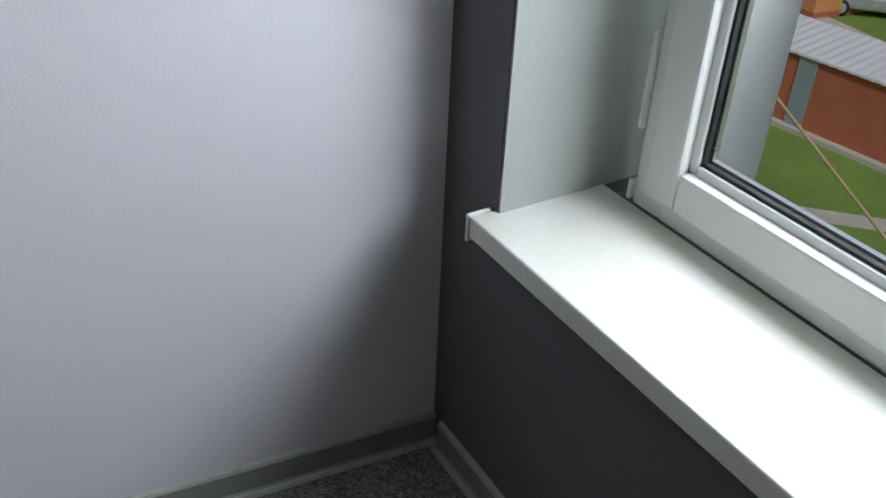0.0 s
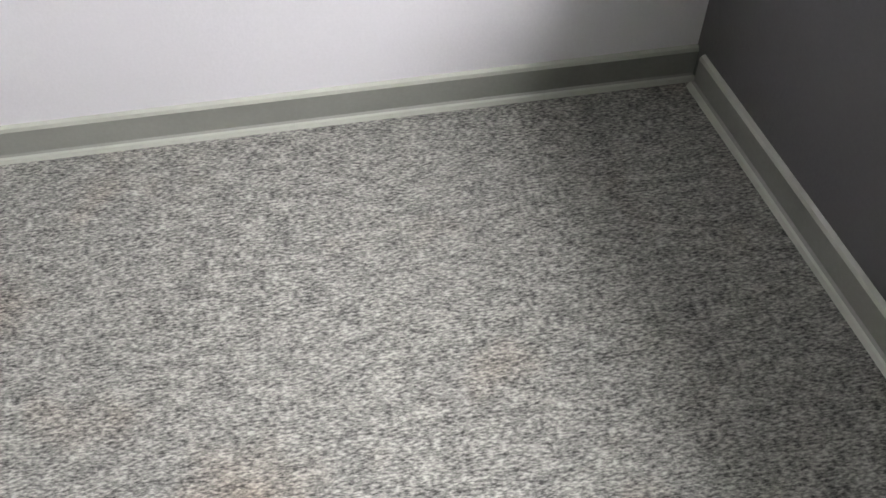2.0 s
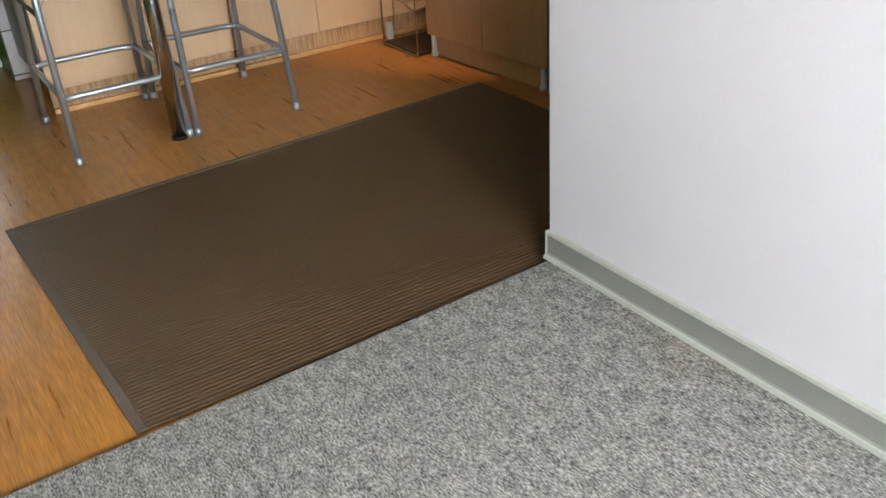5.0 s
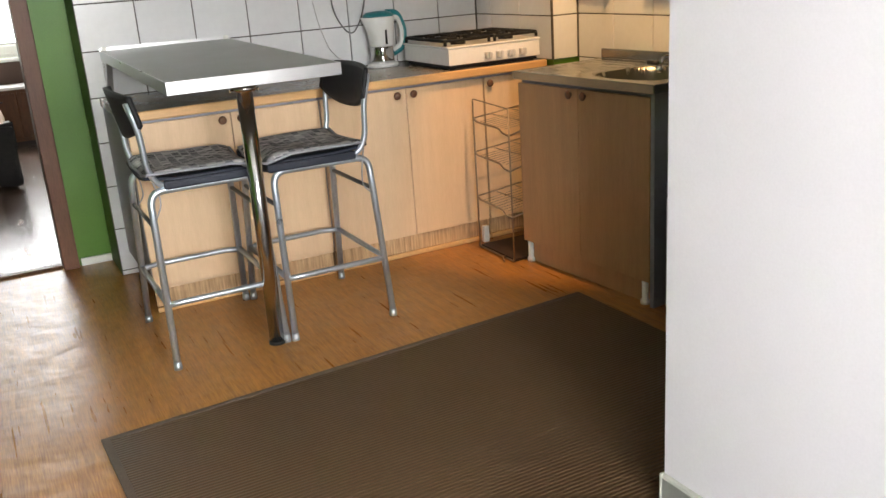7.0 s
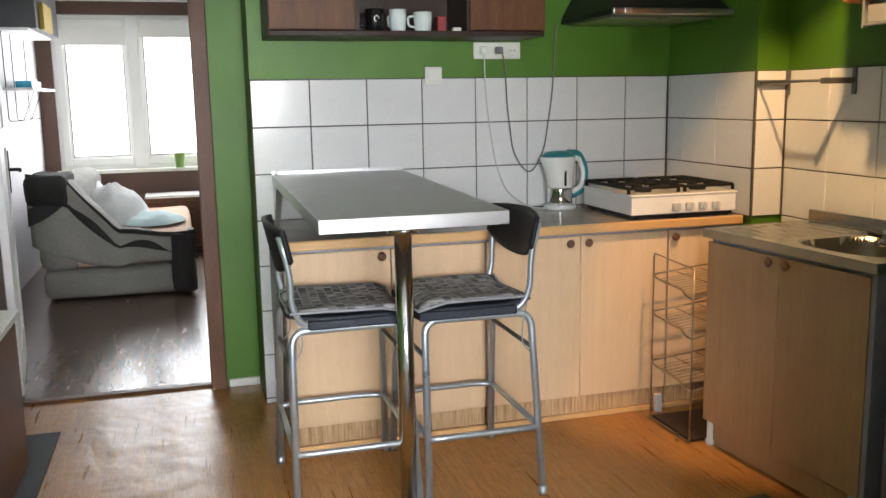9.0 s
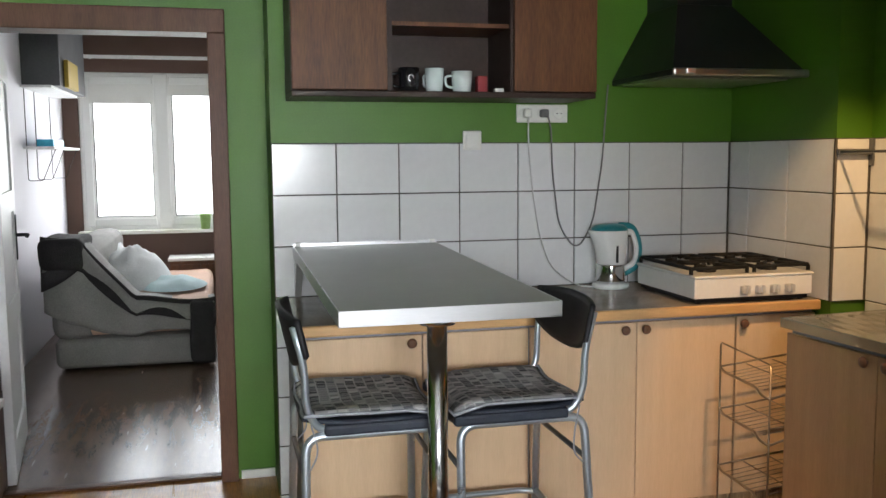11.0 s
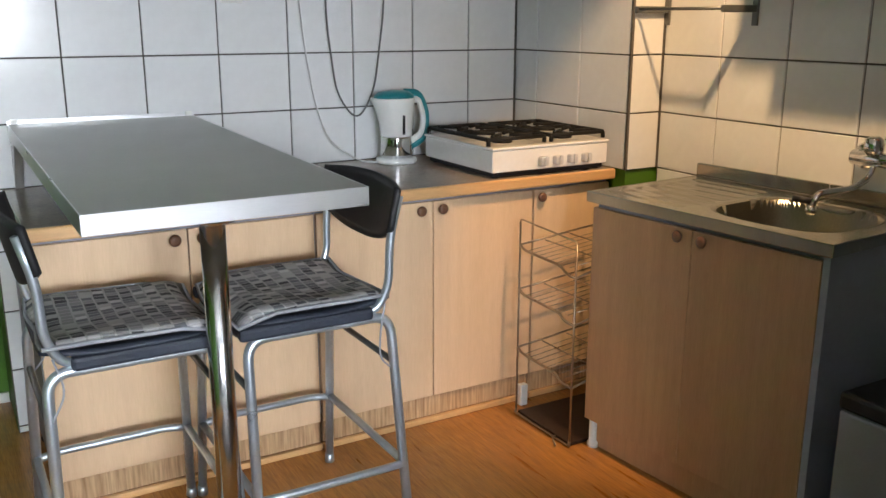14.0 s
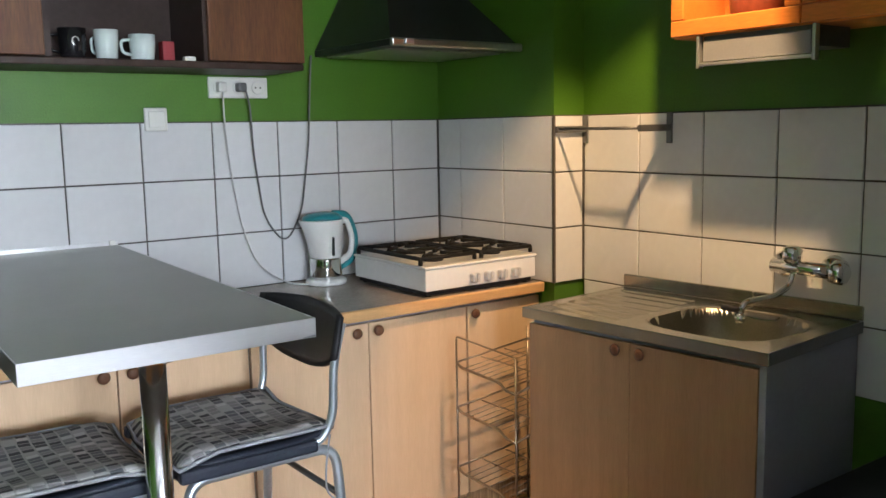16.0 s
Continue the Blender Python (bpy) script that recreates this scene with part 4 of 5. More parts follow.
sp("plinth", bx(SX + 0.035, SX + 0.05, -1.841, -1.05, FZ + 0.0005, 0.088), "shaded_beech", "recessed wooden plinth")
for fy in (-1.08, -1.80):
    sp("foot", lathe(bmesh.new(), [(0.02, FZ), (0.02, -0.01), (0.014, -0.006), (0.014, 0.088)], at=(SX + 0.022, fy + (0.02 if fy > -1.5 else 0), 0), segs=12), "plastic_white", "white plastic foot")

ss = thing("steel_sink", "stainless steel drainer sink top", "sink", at=(1.8, -1.45, 0.769))


def kp(nm, bm, mat, lb=""):
    seat_in(bm)
    bmesh.ops.translate(bm, vec=(-1.8, 1.45, -0.769), verts=bm.verts)
    return part(nm, bm, mat, ss, lb)


# top sheet with a round-cornered bowl pressed into it
BCX, BCY, BRX, BRY = 1.80, -1.605, 0.215, 0.2


def sheet(u, v):
    x, y = 1.508 + 0.617 * u, -1.872 + 0.846 * v
    dx, dy = abs(x - BCX) / BRX, abs(y - BCY) / BRY
    r = (dx ** 3.2 + dy ** 3.2) ** (1 / 3.2)
    z = 0.800
    if r < 1.0:
        z -= 0.15 * min(1.0, (1.0 - r) / 0.16) ** 0.7
    elif r < 1.05:
        z -= 0.003
    if y > -1.36 and 1.56 < x < 2.04 and y < -1.07:
        z -= 0.004 * (0.5 + 0.5 * math.cos((x - 1.56) / 0.48 * math.tau * 6))
    return Vector((x, y, z))


def inside_bowl(f):
    c = f.calc_center_median()
    return (abs(c.x - BCX) / BRX) ** 3.2 + (abs(c.y - BCY) / BRY) ** 3.2 < 1.0


for nm, keep, mat, lb in (("sheet", False, "steel", "stainless sheet with ribbed drainer"), ("bowl", True, "shaded_bowl_steel", "dull steel sink bowl, its shade put in the colour")):
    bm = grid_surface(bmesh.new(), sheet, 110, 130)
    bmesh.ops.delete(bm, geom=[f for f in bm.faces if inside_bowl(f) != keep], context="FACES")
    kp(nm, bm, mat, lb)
kp("front_lip", bx(1.502, 1.5075, -1.878, -1.021, 0.769, 0.801, bevel=0.002), "steel")
# grey metal darkens this edge for its shade and keeps green reflections off
kp("side_lip", bx(1.508, 2.125, -1.878, -1.8725, 0.769, 0.801, bevel=0.002), "grey_metal", "side edge in dark metal that paints its shade")
kp("side_lip", bx(1.508, 2.125, -1.0255, -1.021, 0.769, 0.801, bevel=0.002), "steel")
kp("upstand", bx(2.107, 2.125, -1.878, -1.021, 0.8015, 0.842, bevel=0.004), "steel", "raised steel back edge")
kp("drain", lathe(bmesh.new(), [(0.035, 0.6512), (0.035, 0.653), (0.012, 0.6525)], at=(BCX, BCY, 0), segs=20), "chrome", "chrome drain")

tp = thing("wall_tap", "chrome two-handle wall mixer tap", "tap", at=(2.124, -1.6, 0.95))


def wp(nm, bm, mat, lb=""):
    bmesh.ops.translate(bm, vec=(-2.099, 1.6, -0.95), verts=bm.verts)
    return part(nm, bm, mat, tp, lb)


for yy in (-1.535, -1.685):
    bm = lathe(bmesh.new(), [(0.040, 0), (0.041, 0.008), (0.032, 0.026), (0.018, 0.032), (0.016, 0.05)], segs=20)
    bmesh.ops.transform(bm, matrix=pose(2.099, yy, 0.95, 0, -90, 0), verts=bm.verts)
    wp("wall_rose", bm, "chrome", "domed chrome wall rose")
bm = tube(bmesh.new(), [(2.052, -1.70, 0.95), (2.052, -1.52, 0.95)], 0.021, 16)
wp("mixer_body", bm, "chrome")
bm = lathe(bmesh.new(), [(0.022, 0), (0.034, 0.012), (0.034, 0.036), (0.02, 0.046)], segs=16)
bmesh.ops.transform(bm, matrix=pose(2.052, -1.70, 0.95, 90, 0, 0), verts=bm.verts)
wp("handle", bm, "chrome", "round chrome tap handle")
bm = lathe(bmesh.new(), [(0.022, 0), (0.028, 0.012), (0.026, 0.04), (0.012, 0.048)], segs=16)
bmesh.ops.transform(bm, matrix=pose(2.045, -1.585, 0.965, 0, 0, 0), verts=bm.verts)
wp("lever_cap", bm, "chrome")
wp("spout", tube(bmesh.new(), rounded([(2.045, -1.59, 0.94), (2.03, -1.59, 0.90), (1.97, -1.58, 0.875), (1.87, -1.555, 0.868), (1.855, -1.55, 0.835)], 0.03), 0.009, 12), "chrome", "swivelling chrome spout")
wp("aerator", lathe(bmesh.new(), [(0.012, 0.812), (0.016, 0.82), (0.013, 0.838)], at=(1.855, -1.55, 0), segs=14), "chrome")
wp("spray_switch", tube(bmesh.new(), [(1.857, -1.548, 0.846), (1.842, -1.5, 0.85)], 0.009, 10), "black", "black spray switch")

# ---- small fridge ----
fr = thing("small_fridge", "low grey fridge with black top", "fridge", at=(1.90, -2.108, FZ))
part("body", bx(-0.225, 0.215, -0.235, 0.24, 0.02, 0.455, bevel=0.006), "fridge", fr)
part("door", bx(-0.265, -0.2265, -0.235, 0.24, 0.03, 0.453, bevel=0.008), "fridge", fr)
part("top", bx(-0.268, 0.218, -0.238, 0.243, 0.4555, 0.50, bevel=0.01), "black", fr, "glossy black top")
part("badge", bx(-0.272, -0.2655, -0.12, -0.08, 0.345, 0.37, bevel=0.003), "plastic_white", fr, "small pale badge")
for a in (-0.2, 0.18):
    for b in (-0.2, 0.2):
        part("foot", lathe(bmesh.new(), [(0.018, 0), (0.018, 0.0195)], at=(a, b, 0), segs=10), "black", fr)

# ---- wire rack in the gap ----
rk = thing("wire_rack", "brown wire basket rack on the floor", "rack", at=(1.645, -0.855, FZ))
RX0, RX1, RY0, RY1 = -0.115, 0.2, -0.15, 0.15
for z in (0.235, 0.445, 0.60):
    b = part("basket", tube(bmesh.new(), rounded([(RX0, RY1, z + 0.012), (RX0 - 0.004, RY1 - 0.03, z), (RX0 - 0.006, RY0 + 0.07, z - 0.006), (RX0 - 0.012, RY0 + 0.035, z - 0.022), (RX0, RY0, z - 0.03)], 0.02), 0.0045, 6), "wire", rk, "bent wire shelf front")
    for y in (RY0, RY1):
        part("side_wire", tube(bmesh.new(), [(RX0, y, z - (0.03 if y < 0 else -0.012)), (RX1, y, z + 0.045)], 0.0035, 6), "wire", b)
    part("rear_wire", tube(bmesh.new(), [(RX1, RY0, z + 0.045), (RX1, RY1, z + 0.045)], 0.0035, 6), "wire", b)
    bm = bmesh.new()
    for i in range(1, 9):
        y = RY0 + (RY1 - RY0) * i / 9
        tube(bm, [(RX0, y, z - 0.004), (RX1, y, z + 0.03)], 0.0014, 5)
    for i in range(1, 3):
        x = RX0 + (RX1 - RX0) * i / 3
        tube(bm, [(x, RY0, z + 0.005 + 0.01 * i), (x, RY1, z + 0.005 + 0.01 * i)], 0.002, 5)
    tagged(part("mesh_floor", bm, "wire", b, "thin wire mesh"), kind="stuff")
part("top_loop", tube(bmesh.new(), rounded([(RX0, RY0, 0.6), (RX0, RY0, 0.685), (RX0, RY1, 0.70), (RX0, RY1, 0.62)], 0.012), 0.0028, 6), "wire", rk)
part("foot_loop", tube(bmesh.new(), rounded([(RX0, RY1, 0.02), (RX0 - 0.006, RY1, 0.006), (RX0 - 0.006, RY0, 0.006), (RX0, RY0, 0.02)], 0.012), 0.004, 6), "wire", rk)
part("hook", tube(bmesh.new(), rounded([(RX0 - 0.006, RY0 + 0.07, 0.012), (RX0 - 0.03, RY0 + 0.05, 0.02), (RX0 - 0.04, RY0 + 0.02, 0.006)], 0.01), 0.0035, 6), "wire", rk)
for x in (RX0, RX1):
    for y in (RY0, RY1):
        part("upright", tube(bmesh.new(), [(x, y, 0), (x, y, 0.69 if y > 0 else 0.68)], 0.0035, 6), "wire", rk)
part("tray", bx(RX0 + 0.004, RX1, RY0 + 0.004, RY1 - 0.004, 0.0, 0.012, bevel=0.002), "dark_carcass", rk, "dark tray on the floor")
single("floor_socket_block", bx(1.575, 1.605, -0.668, -0.645, FZ + 0.0005, 0.055, bevel=0.003), "plastic_white", "small white plastic foot beside the cabinet", "foot")

# ---- wall cabinet with niche ----
wc = thing("wall_cabinet", "dark wooden wall cabinet with open niche", "cabinet", at=(0.64, -0.15, 1.56))
CX0, CX1, CZ0, CZ1 = 0.06, 1.214, 1.562, 2.12


def cp(nm, bm, mat, lb="", parent=None):
    bmesh.ops.translate(bm, vec=(-0.64, 0.15, -1.56), verts=bm.verts)
    return part(nm, bm, mat, parent or wc, lb)


cp("bottom_board", bx(CX0, CX1, -0.305, -0.002, CZ0, CZ0 + 0.022, bevel=0.004), "dark_carcass")
cp("top_board", bx(CX0, CX1, -0.3, -0.002, CZ1 - 0.022, CZ1, bevel=0.003), "dark_carcass")
for x in (CX0, 0.405, 0.872, CX1 - 0.018):
    cp("side_board", bx(x, x + 0.018, -0.298, -0.002, CZ0 + 0.0225, CZ1 - 0.0225), "dark_carcass")
cp("back_board", bx(CX0 + 0.018, CX1 - 0.018, -0.010, -0.0025, CZ0 + 0.0225, CZ1 - 0.0225), "dark_carcass")
cp("niche_shelf", bx(0.4235, 0.8715, -0.28, -0.0105, 1.82, 1.835), "dark_wood")
cp("door", bx(CX0 + 0.002, 0.402, -0.317, -0.2985, CZ0 + 0.024, CZ1 - 0.004, bevel=0.003), "dark_wood", "dark walnut veneer door")
cp("door", bx(0.882, CX1 - 0.002, -0.317, -0.2985, CZ0 + 0.024, CZ1 - 0.004, bevel=0.003), "dark_wood", "dark walnut veneer door")


def mug(x, y, mat, label, h=0.085, r=0.036, turn=0):
    g = thing("mug", label, "mug", at=(x, y, CZ0 + 0.0225), turn=turn, group="mugs on the cabinet shelf")
    part("cup", lathe(bmesh.new(), [(r * 0.8, 0), (r * 0.9, 0.006), (r, h * 0.5), (r * 1.05, h), (r * 0.98, h), (r * 0.9, h * 0.5), (r * 0.75, 0.01)], segs=24), mat, g)
    part("handle", tube(bmesh.new(), rounded([(r * 0.97, 0, h * 0.8), (r * 1.75, 0, h * 0.75), (r * 1.65, 0, h * 0.28), (r * 0.9, 0, h * 0.22)], 0.02), 0.005, 8), mat, g)
    return g


g = mug(0.50, -0.22, "mug_black", "glossy black mug with a pale mark", 0.09, 0.038, 170)
part("mark", tube(bmesh.new(), [(-0.012 * math.cos(a * 0.5) * 0.8, 0.0385, 0.05 + 0.012 * math.sin(a * 0.5)) for a in range(10)], 0.0018, 5), "plastic_white", g, "thin pale curl").matrix_basis = pose(0, 0, 0, 0, 0, 10)
mug(0.595, -0.23, "mug", "plain pale blue-white mug", 0.088, 0.034, 120)
mug(0.70, -0.235, "mug", "pale blue-white mug with side handle", 0.078, 0.038, 185)
single("red_packet", bx(0.762, 0.80, -0.24, -0.2, CZ0 + 0.0225, CZ0 + 0.085, bevel=0.003), "red", "small red packet beside the mugs", "packet")
single("small_white_box", bx(0.82, 0.856, -0.27, -0.245, CZ0 + 0.0225, CZ0 + 0.038, bevel=0.003), "plastic_white", "tiny white box on the cabinet shelf", "box")

# ---- cooker hood ----
hd2 = thing("cooker_hood", "dark pyramid cooker hood with steel lip", "hood", at=(1.695, -0.25, 1.635))
bm = bmesh.new()
lower = [(1.405, -0.52), (1.955, -0.52), (1.955, -0.003), (1.405, -0.003)]
upper = [(1.56, -0.26), (1.80, -0.26), (1.80, -0.003), (1.56, -0.003)]
r0 = [bm.verts.new((x - 1.68, y + 0.25, 0.024)) for x, y in lower]
r1 = [bm.verts.new((x - 1.68, y + 0.25, 0.30)) for x, y in upper]
for k in range(4):
    bm.faces.new((r0[k], r0[(k + 1) % 4], r1[(k + 1) % 4], r1[k]))
bm.faces.new(r0[::-1])
bm.faces.new(r1)
part("canopy", bm, "hood", hd2)
part("chimney", bx(-0.12, 0.12, -0.01, 0.247, 0.3005, 0.868), "hood", hd2)
part("rim", bx(-0.277, 0.277, -0.273, 0.247, 0.0, 0.0235, bevel=0.003), "hood", hd2)
part("front_lip", bx(-0.282, 0.282, -0.293, -0.2735, -0.002, 0.026, bevel=0.006), "hood_steel", hd2, "pale steel front lip")
part("filter", bx(-0.25, 0.25, -0.2, 0.2, -0.006, -0.0005), "hood_steel", hd2, "metal grease filter")
part("lip_clip", bx(-0.235, -0.2, -0.302, -0.2935, 0.004, 0.024, bevel=0.003), "alu", hd2, "small bright clip")

# ---- sockets, switch, cables ----
so = thing("triple_socket", "white triple wall socket plate", "socket", at=(1.104, -0.001, 1.519))
part("plate", bx(-0.111, 0.111, -0.014, 0, -0.037, 0.037, bevel=0.004), "plastic_white", so)
for i in (-1, 0, 1):
    bm = lathe(bmesh.new(), [(0.024, 0), (0.024, 0.003), (0.02, 0.0032)], segs=20)
    bmesh.ops.transform(bm, matrix=pose(i * 0.072, -0.0142, 0, 90), verts=bm.verts)
    k = part("socket_ring", bm, "plastic_white", so)
    for e in (-1, 1):
        bm = lathe(bmesh.new(), [(0.003, 0), (0.003, 0.0006)], segs=8)
        bmesh.ops.transform(bm, matrix=pose(i * 0.072 + e * 0.009, -0.0175, 0, 90), verts=bm.verts)
        part("pin_hole", bm, "black", so)
sw = thing("light_switch", "white rocker light switch", "switch", at=(0.802, -0.009, 1.41))
part("plate", bx(-0.039, 0.039, -0.012, 0, -0.039, 0.039, bevel=0.005), "plastic_white", sw)
part("rocker", bx(-0.027, 0.027, -0.017, -0.0125, -0.027, 0.027, bevel=0.003), "plastic_white", sw)


def hang(a, b, sag, n=22):
    """A slack cord between two points."""
    a, b = Vector(a), Vector(b)
    return [a.lerp(b, i / n) - Vector((0, 0, sag * 4 * (i / n) * (1 - i / n))) for i in range(n + 1)]


c1 = thing("kettle_cable", "white kettle cable with plug", "cable", at=(1.032, -0.016, 1.519))
part("plug", bx(-0.016, 0.016, -0.035, 0, -0.018, 0.018, bevel=0.007), "plastic_white", c1)
part("cord", tube(bmesh.new(), rounded([(0, -0.03, -0.01), (0.003, -0.02, -0.1), (0.02, -0.012, -0.28), (0.055, -0.012, -0.5), (0.1, -0.03, -0.64), (0.2, -0.08, -0.712), (0.275, -0.13, -0.712)], 0.08, 6), 0.0032, 8), "cable_white", c1)
c2 = thing("hood_cable", "grey cable looping from socket to cooker hood", "cable", at=(1.104, -0.016, 1.519))
part("plug", bx(-0.016, 0.016, -0.04, 0, -0.016, 0.016, bevel=0.007), "cable_grey", c2, "dark grey plug")
part("cord", tube(bmesh.new(), rounded([(0.01, -0.035, -0.01), (0.03, -0.02, -0.06), (0.04, -0.012, -0.24), (0.07, -0.012, -0.47), (0.15, -0.014, -0.575), (0.222, -0.012, -0.46), (0.262, -0.012, -0.20), (0.275, -0.012, 0.0), (0.285, -0.012, 0.12)], 0.06, 6), 0.0034, 8), "cable_grey", c2)

# ---- rail on the tiled wall ----
tr = thing("towel_rail", "dark grey metal wall rail with two brackets", "rail", at=(2.126, -0.906, 1.352))
for y in (0.19, -0.19):
    b = part("bracket", bx(-0.008, 0.001, y - 0.011, y + 0.011, -0.052, 0.048, bevel=0.002), "grey_metal", tr)
    part("arm", bx(-0.15, -0.0085, y - 0.008, y + 0.008, -0.012, 0.010, bevel=0.003), "grey_metal", tr)
part("bar", tube(bmesh.new(), [(-0.14, -0.1815, 0), (-0.14, 0.1815, 0)], 0.0055, 10), "grey_metal", tr)

# ---- orange wall shelf cabinet ----
oc = thing("pine_wall_cabinet", "orange pine wall cabinet with open frames", "cabinet", at=(2.012, -1.695, 1.605))
part("bottom", bx(-0.1, 0.122, -0.42, 0.415, 0, 0.02, bevel=0.003), "orange_wood", oc)
part("back", bx(0.112, 0.121, -0.42, 0.415, 0.0205, 0.6), "orange_wood", oc)
part("top", bx(-0.1, 0.122, -0.42, 0.415, 0.6005, 0.62, bevel=0.003), "orange_wood", oc)
for y in (-0.42, 0.397):
    part("side", bx(-0.098, 0.1115, y, y + 0.018, 0.0205, 0.6), "orange_wood", oc)
for a, b in ((0.004, 0.415), (-0.42, 0.0)):
    d = part("door_frame", bx(-0.116, -0.1005, a, b, 0.004, 0.05, bevel=0.004), "orange_wood", oc)
    part("rail", bx(-0.116, -0.1005, a, b, 0.55, 0.61, bevel=0.004), "orange_wood", oc)
    for y0 in (a, b - 0.045):
        part("stile", bx(-0.116, -0.1005, y0, y0 + 0.045, 0.0505, 0.5495, bevel=0.004), "orange_wood", oc)
for y, r in ((0.2, 0.075), (-0.2, 0.07)):
    single("clay_pot", lathe(bmesh.new(), [(r * 0.7, 0), (r, 0.03), (r * 1.05, 0.09), (r * 0.8, 0.14), (r * 0.85, 0.15)], at=(2.0, -1.7 + y, 1.6255), segs=20), "terracotta", "glazed red-brown clay pot inside the cabinet", "pot", group="pots in the pine cabinet")
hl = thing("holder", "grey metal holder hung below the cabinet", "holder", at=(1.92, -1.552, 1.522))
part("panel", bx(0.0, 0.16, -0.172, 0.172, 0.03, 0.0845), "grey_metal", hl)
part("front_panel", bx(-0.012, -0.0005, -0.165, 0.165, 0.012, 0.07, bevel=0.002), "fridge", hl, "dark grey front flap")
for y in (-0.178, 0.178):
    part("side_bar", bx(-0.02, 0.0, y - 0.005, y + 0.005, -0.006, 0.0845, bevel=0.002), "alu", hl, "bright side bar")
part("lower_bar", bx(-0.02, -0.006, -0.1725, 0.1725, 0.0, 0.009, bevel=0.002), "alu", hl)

# ---- mats and low cabinet ----
mt = thing("floor_mat", "brown ribbed mat along the carpet edge", "mat", at=(0.6, -2.13, FZ + 0.0005))


def lean(bm):
    for v in bm.verts:
        if v.co.y > 0:
            v.co.y += -0.113 + (v.co.x + 0.92) * 0.0695
        elif v.co.x < 0:
            v.co.x += 0.05
    return bm


part("weave", lean(bx(-0.895, 0.925, -0.668, 0.605, 0, 0.006, bevel=0.002)), "mat_brown", mt)
part("binding", lean(bx(-0.92, -0.8955, -0.668, 0.628, 0, 0.0065, bevel=0.002)), "mat_edge", mt)
part("binding", lean(bx(-0.8955, 0.925, 0.6055, 0.628, 0, 0.0065, bevel=0.002)), "mat_edge", mt)
single("door_mat", bx(-1.44, -0.845, -0.82, -0.09, FZ + 0.0005, FZ + 0.006, bevel=0.002), "mat_grey", "dark grey mat by the doorway", "mat")
lc = thing("low_cabinet", "low wooden cabinet with pale top", "cabinet", at=(-1.17, -0.85, FZ))
part("body", bx(-0.275, 0.262, -0.36, 0.385, 0.03, 0.585), "dark_wood", lc)
part("top", bx(-0.278, 0.28, -0.38, 0.40, 0.5855, 0.61, bevel=0.003), "white_shelf", lc, "pale laminate top")
part("plinth", bx(-0.27, 0.24, -0.35, 0.37, 0.0, 0.0295), "dark_carcass", lc)

# ---- bedroom ----
sf = thing("sofa", "grey sofa with black throw and bedding", "sofa", at=(-0.78, 3.42, FZ))


def lumpy(x0, x1, y0, y1, z0, z1, amp=0.012, seed=0, bevel=0.05):
    bm = bx(x0, x1, y0, y1, z0, z1, bevel=bevel, segs=3)
    bmesh.ops.subdivide_edges(bm, edges=bm.edges[:], cuts=3, use_grid_fill=True)
    for v in bm.verts:
        v.co += Vector(noise.noise_vector(v.co * 5 + Vector((seed, 0, 0)))) * amp
    for f in bm.faces:
        f.smooth = True
    return bm


part("base", lumpy(-0.48, 0.5, -0.9, 0.95, 0.02, 0.22, 0.008, 1), "sofa", sf, "pale grey sofa base")
part("seat", lumpy(-0.3, 0.5, -0.85, 0.95, 0.225, 0.43, 0.015, 2), "tan", sf, "tan seat cushion")
part("back", lumpy(-0.5, -0.22, -0.88, 0.95, 0.2, 0.80, 0.015, 3, 0.09), "sofa", sf)


# throw: hangs over the near end, from the high back down to the seat edge
def throw_z(s):
    return 0.86 - 0.42 * max(0.0, min(1.0, (s - 0.22) / 0.3)) ** 0.9 - 0.02 * math.sin(9 * s)


def throw(u, v):
    s = u
    x = -0.52 + 1.04 * s
    z = throw_z(s)
    drop = max(0.0, v - 0.35)
    y = -0.55 - 0.37 * min(1, v / 0.35) - 0.02 * math.sin(18 * s) * drop
    return Vector((x, y - 0.015, z - drop * (z - 0.04) / 0.65 * (0.55 + 0.12 * math.sin(6 * s))))


part("throw", thicken(grid_surface(bmesh.new(), throw, 30, 18), 0.012), "sofa", sf, "grey cloth hanging over the sofa end")


def border(u, v):
    s = u
    x = -0.53 + 1.06 * s
    z = throw_z(s)
    return Vector((x, -0.9 - 0.05 * v - 0.012 * math.sin(20 * s) * v, z + 0.03 - (0.15 + 0.04 * math.sin(7 * s) + 0.9 * max(0, 0.22 - s)) * v))


part("throw_border", thicken(grid_surface(bmesh.new(), border, 34, 8), 0.014), "throw", sf, "black patterned border of the throw")
part("throw_border", lumpy(0.36, 0.53, -0.96, -0.86, 0.03, 0.44, 0.015, 7, 0.03), "throw", sf, "black throw corner reaching the floor")
part("throw_border", lumpy(-0.54, -0.28, -0.965, -0.45, 0.66, 0.875, 0.02, 8, 0.05), "throw", sf, "black throw over the sofa back")


def heap(name, cx, cy, rx, ry, h, z, mat, label, seed):
    def f(u, v):
        a, r = math.tau * u, v
        k = Vector((math.cos(a) * r, math.sin(a) * r, 0))
        n = noise.noise(k * 2.2 + Vector((seed, seed, 0))) * 0.35 + noise.noise(k * 6 + Vector((0, seed, 0))) * 0.12
        return Vector((cx + k.x * rx, cy + k.y * ry, z + h * max(0, 1 - r ** 2.5) * (1 + n)))
    bm = grid_surface(bmesh.new(), f, 40, 16)
    bmesh.ops.remove_doubles(bm, verts=bm.verts, dist=0.001)
    return single(name, bm, mat, label, "bedding")


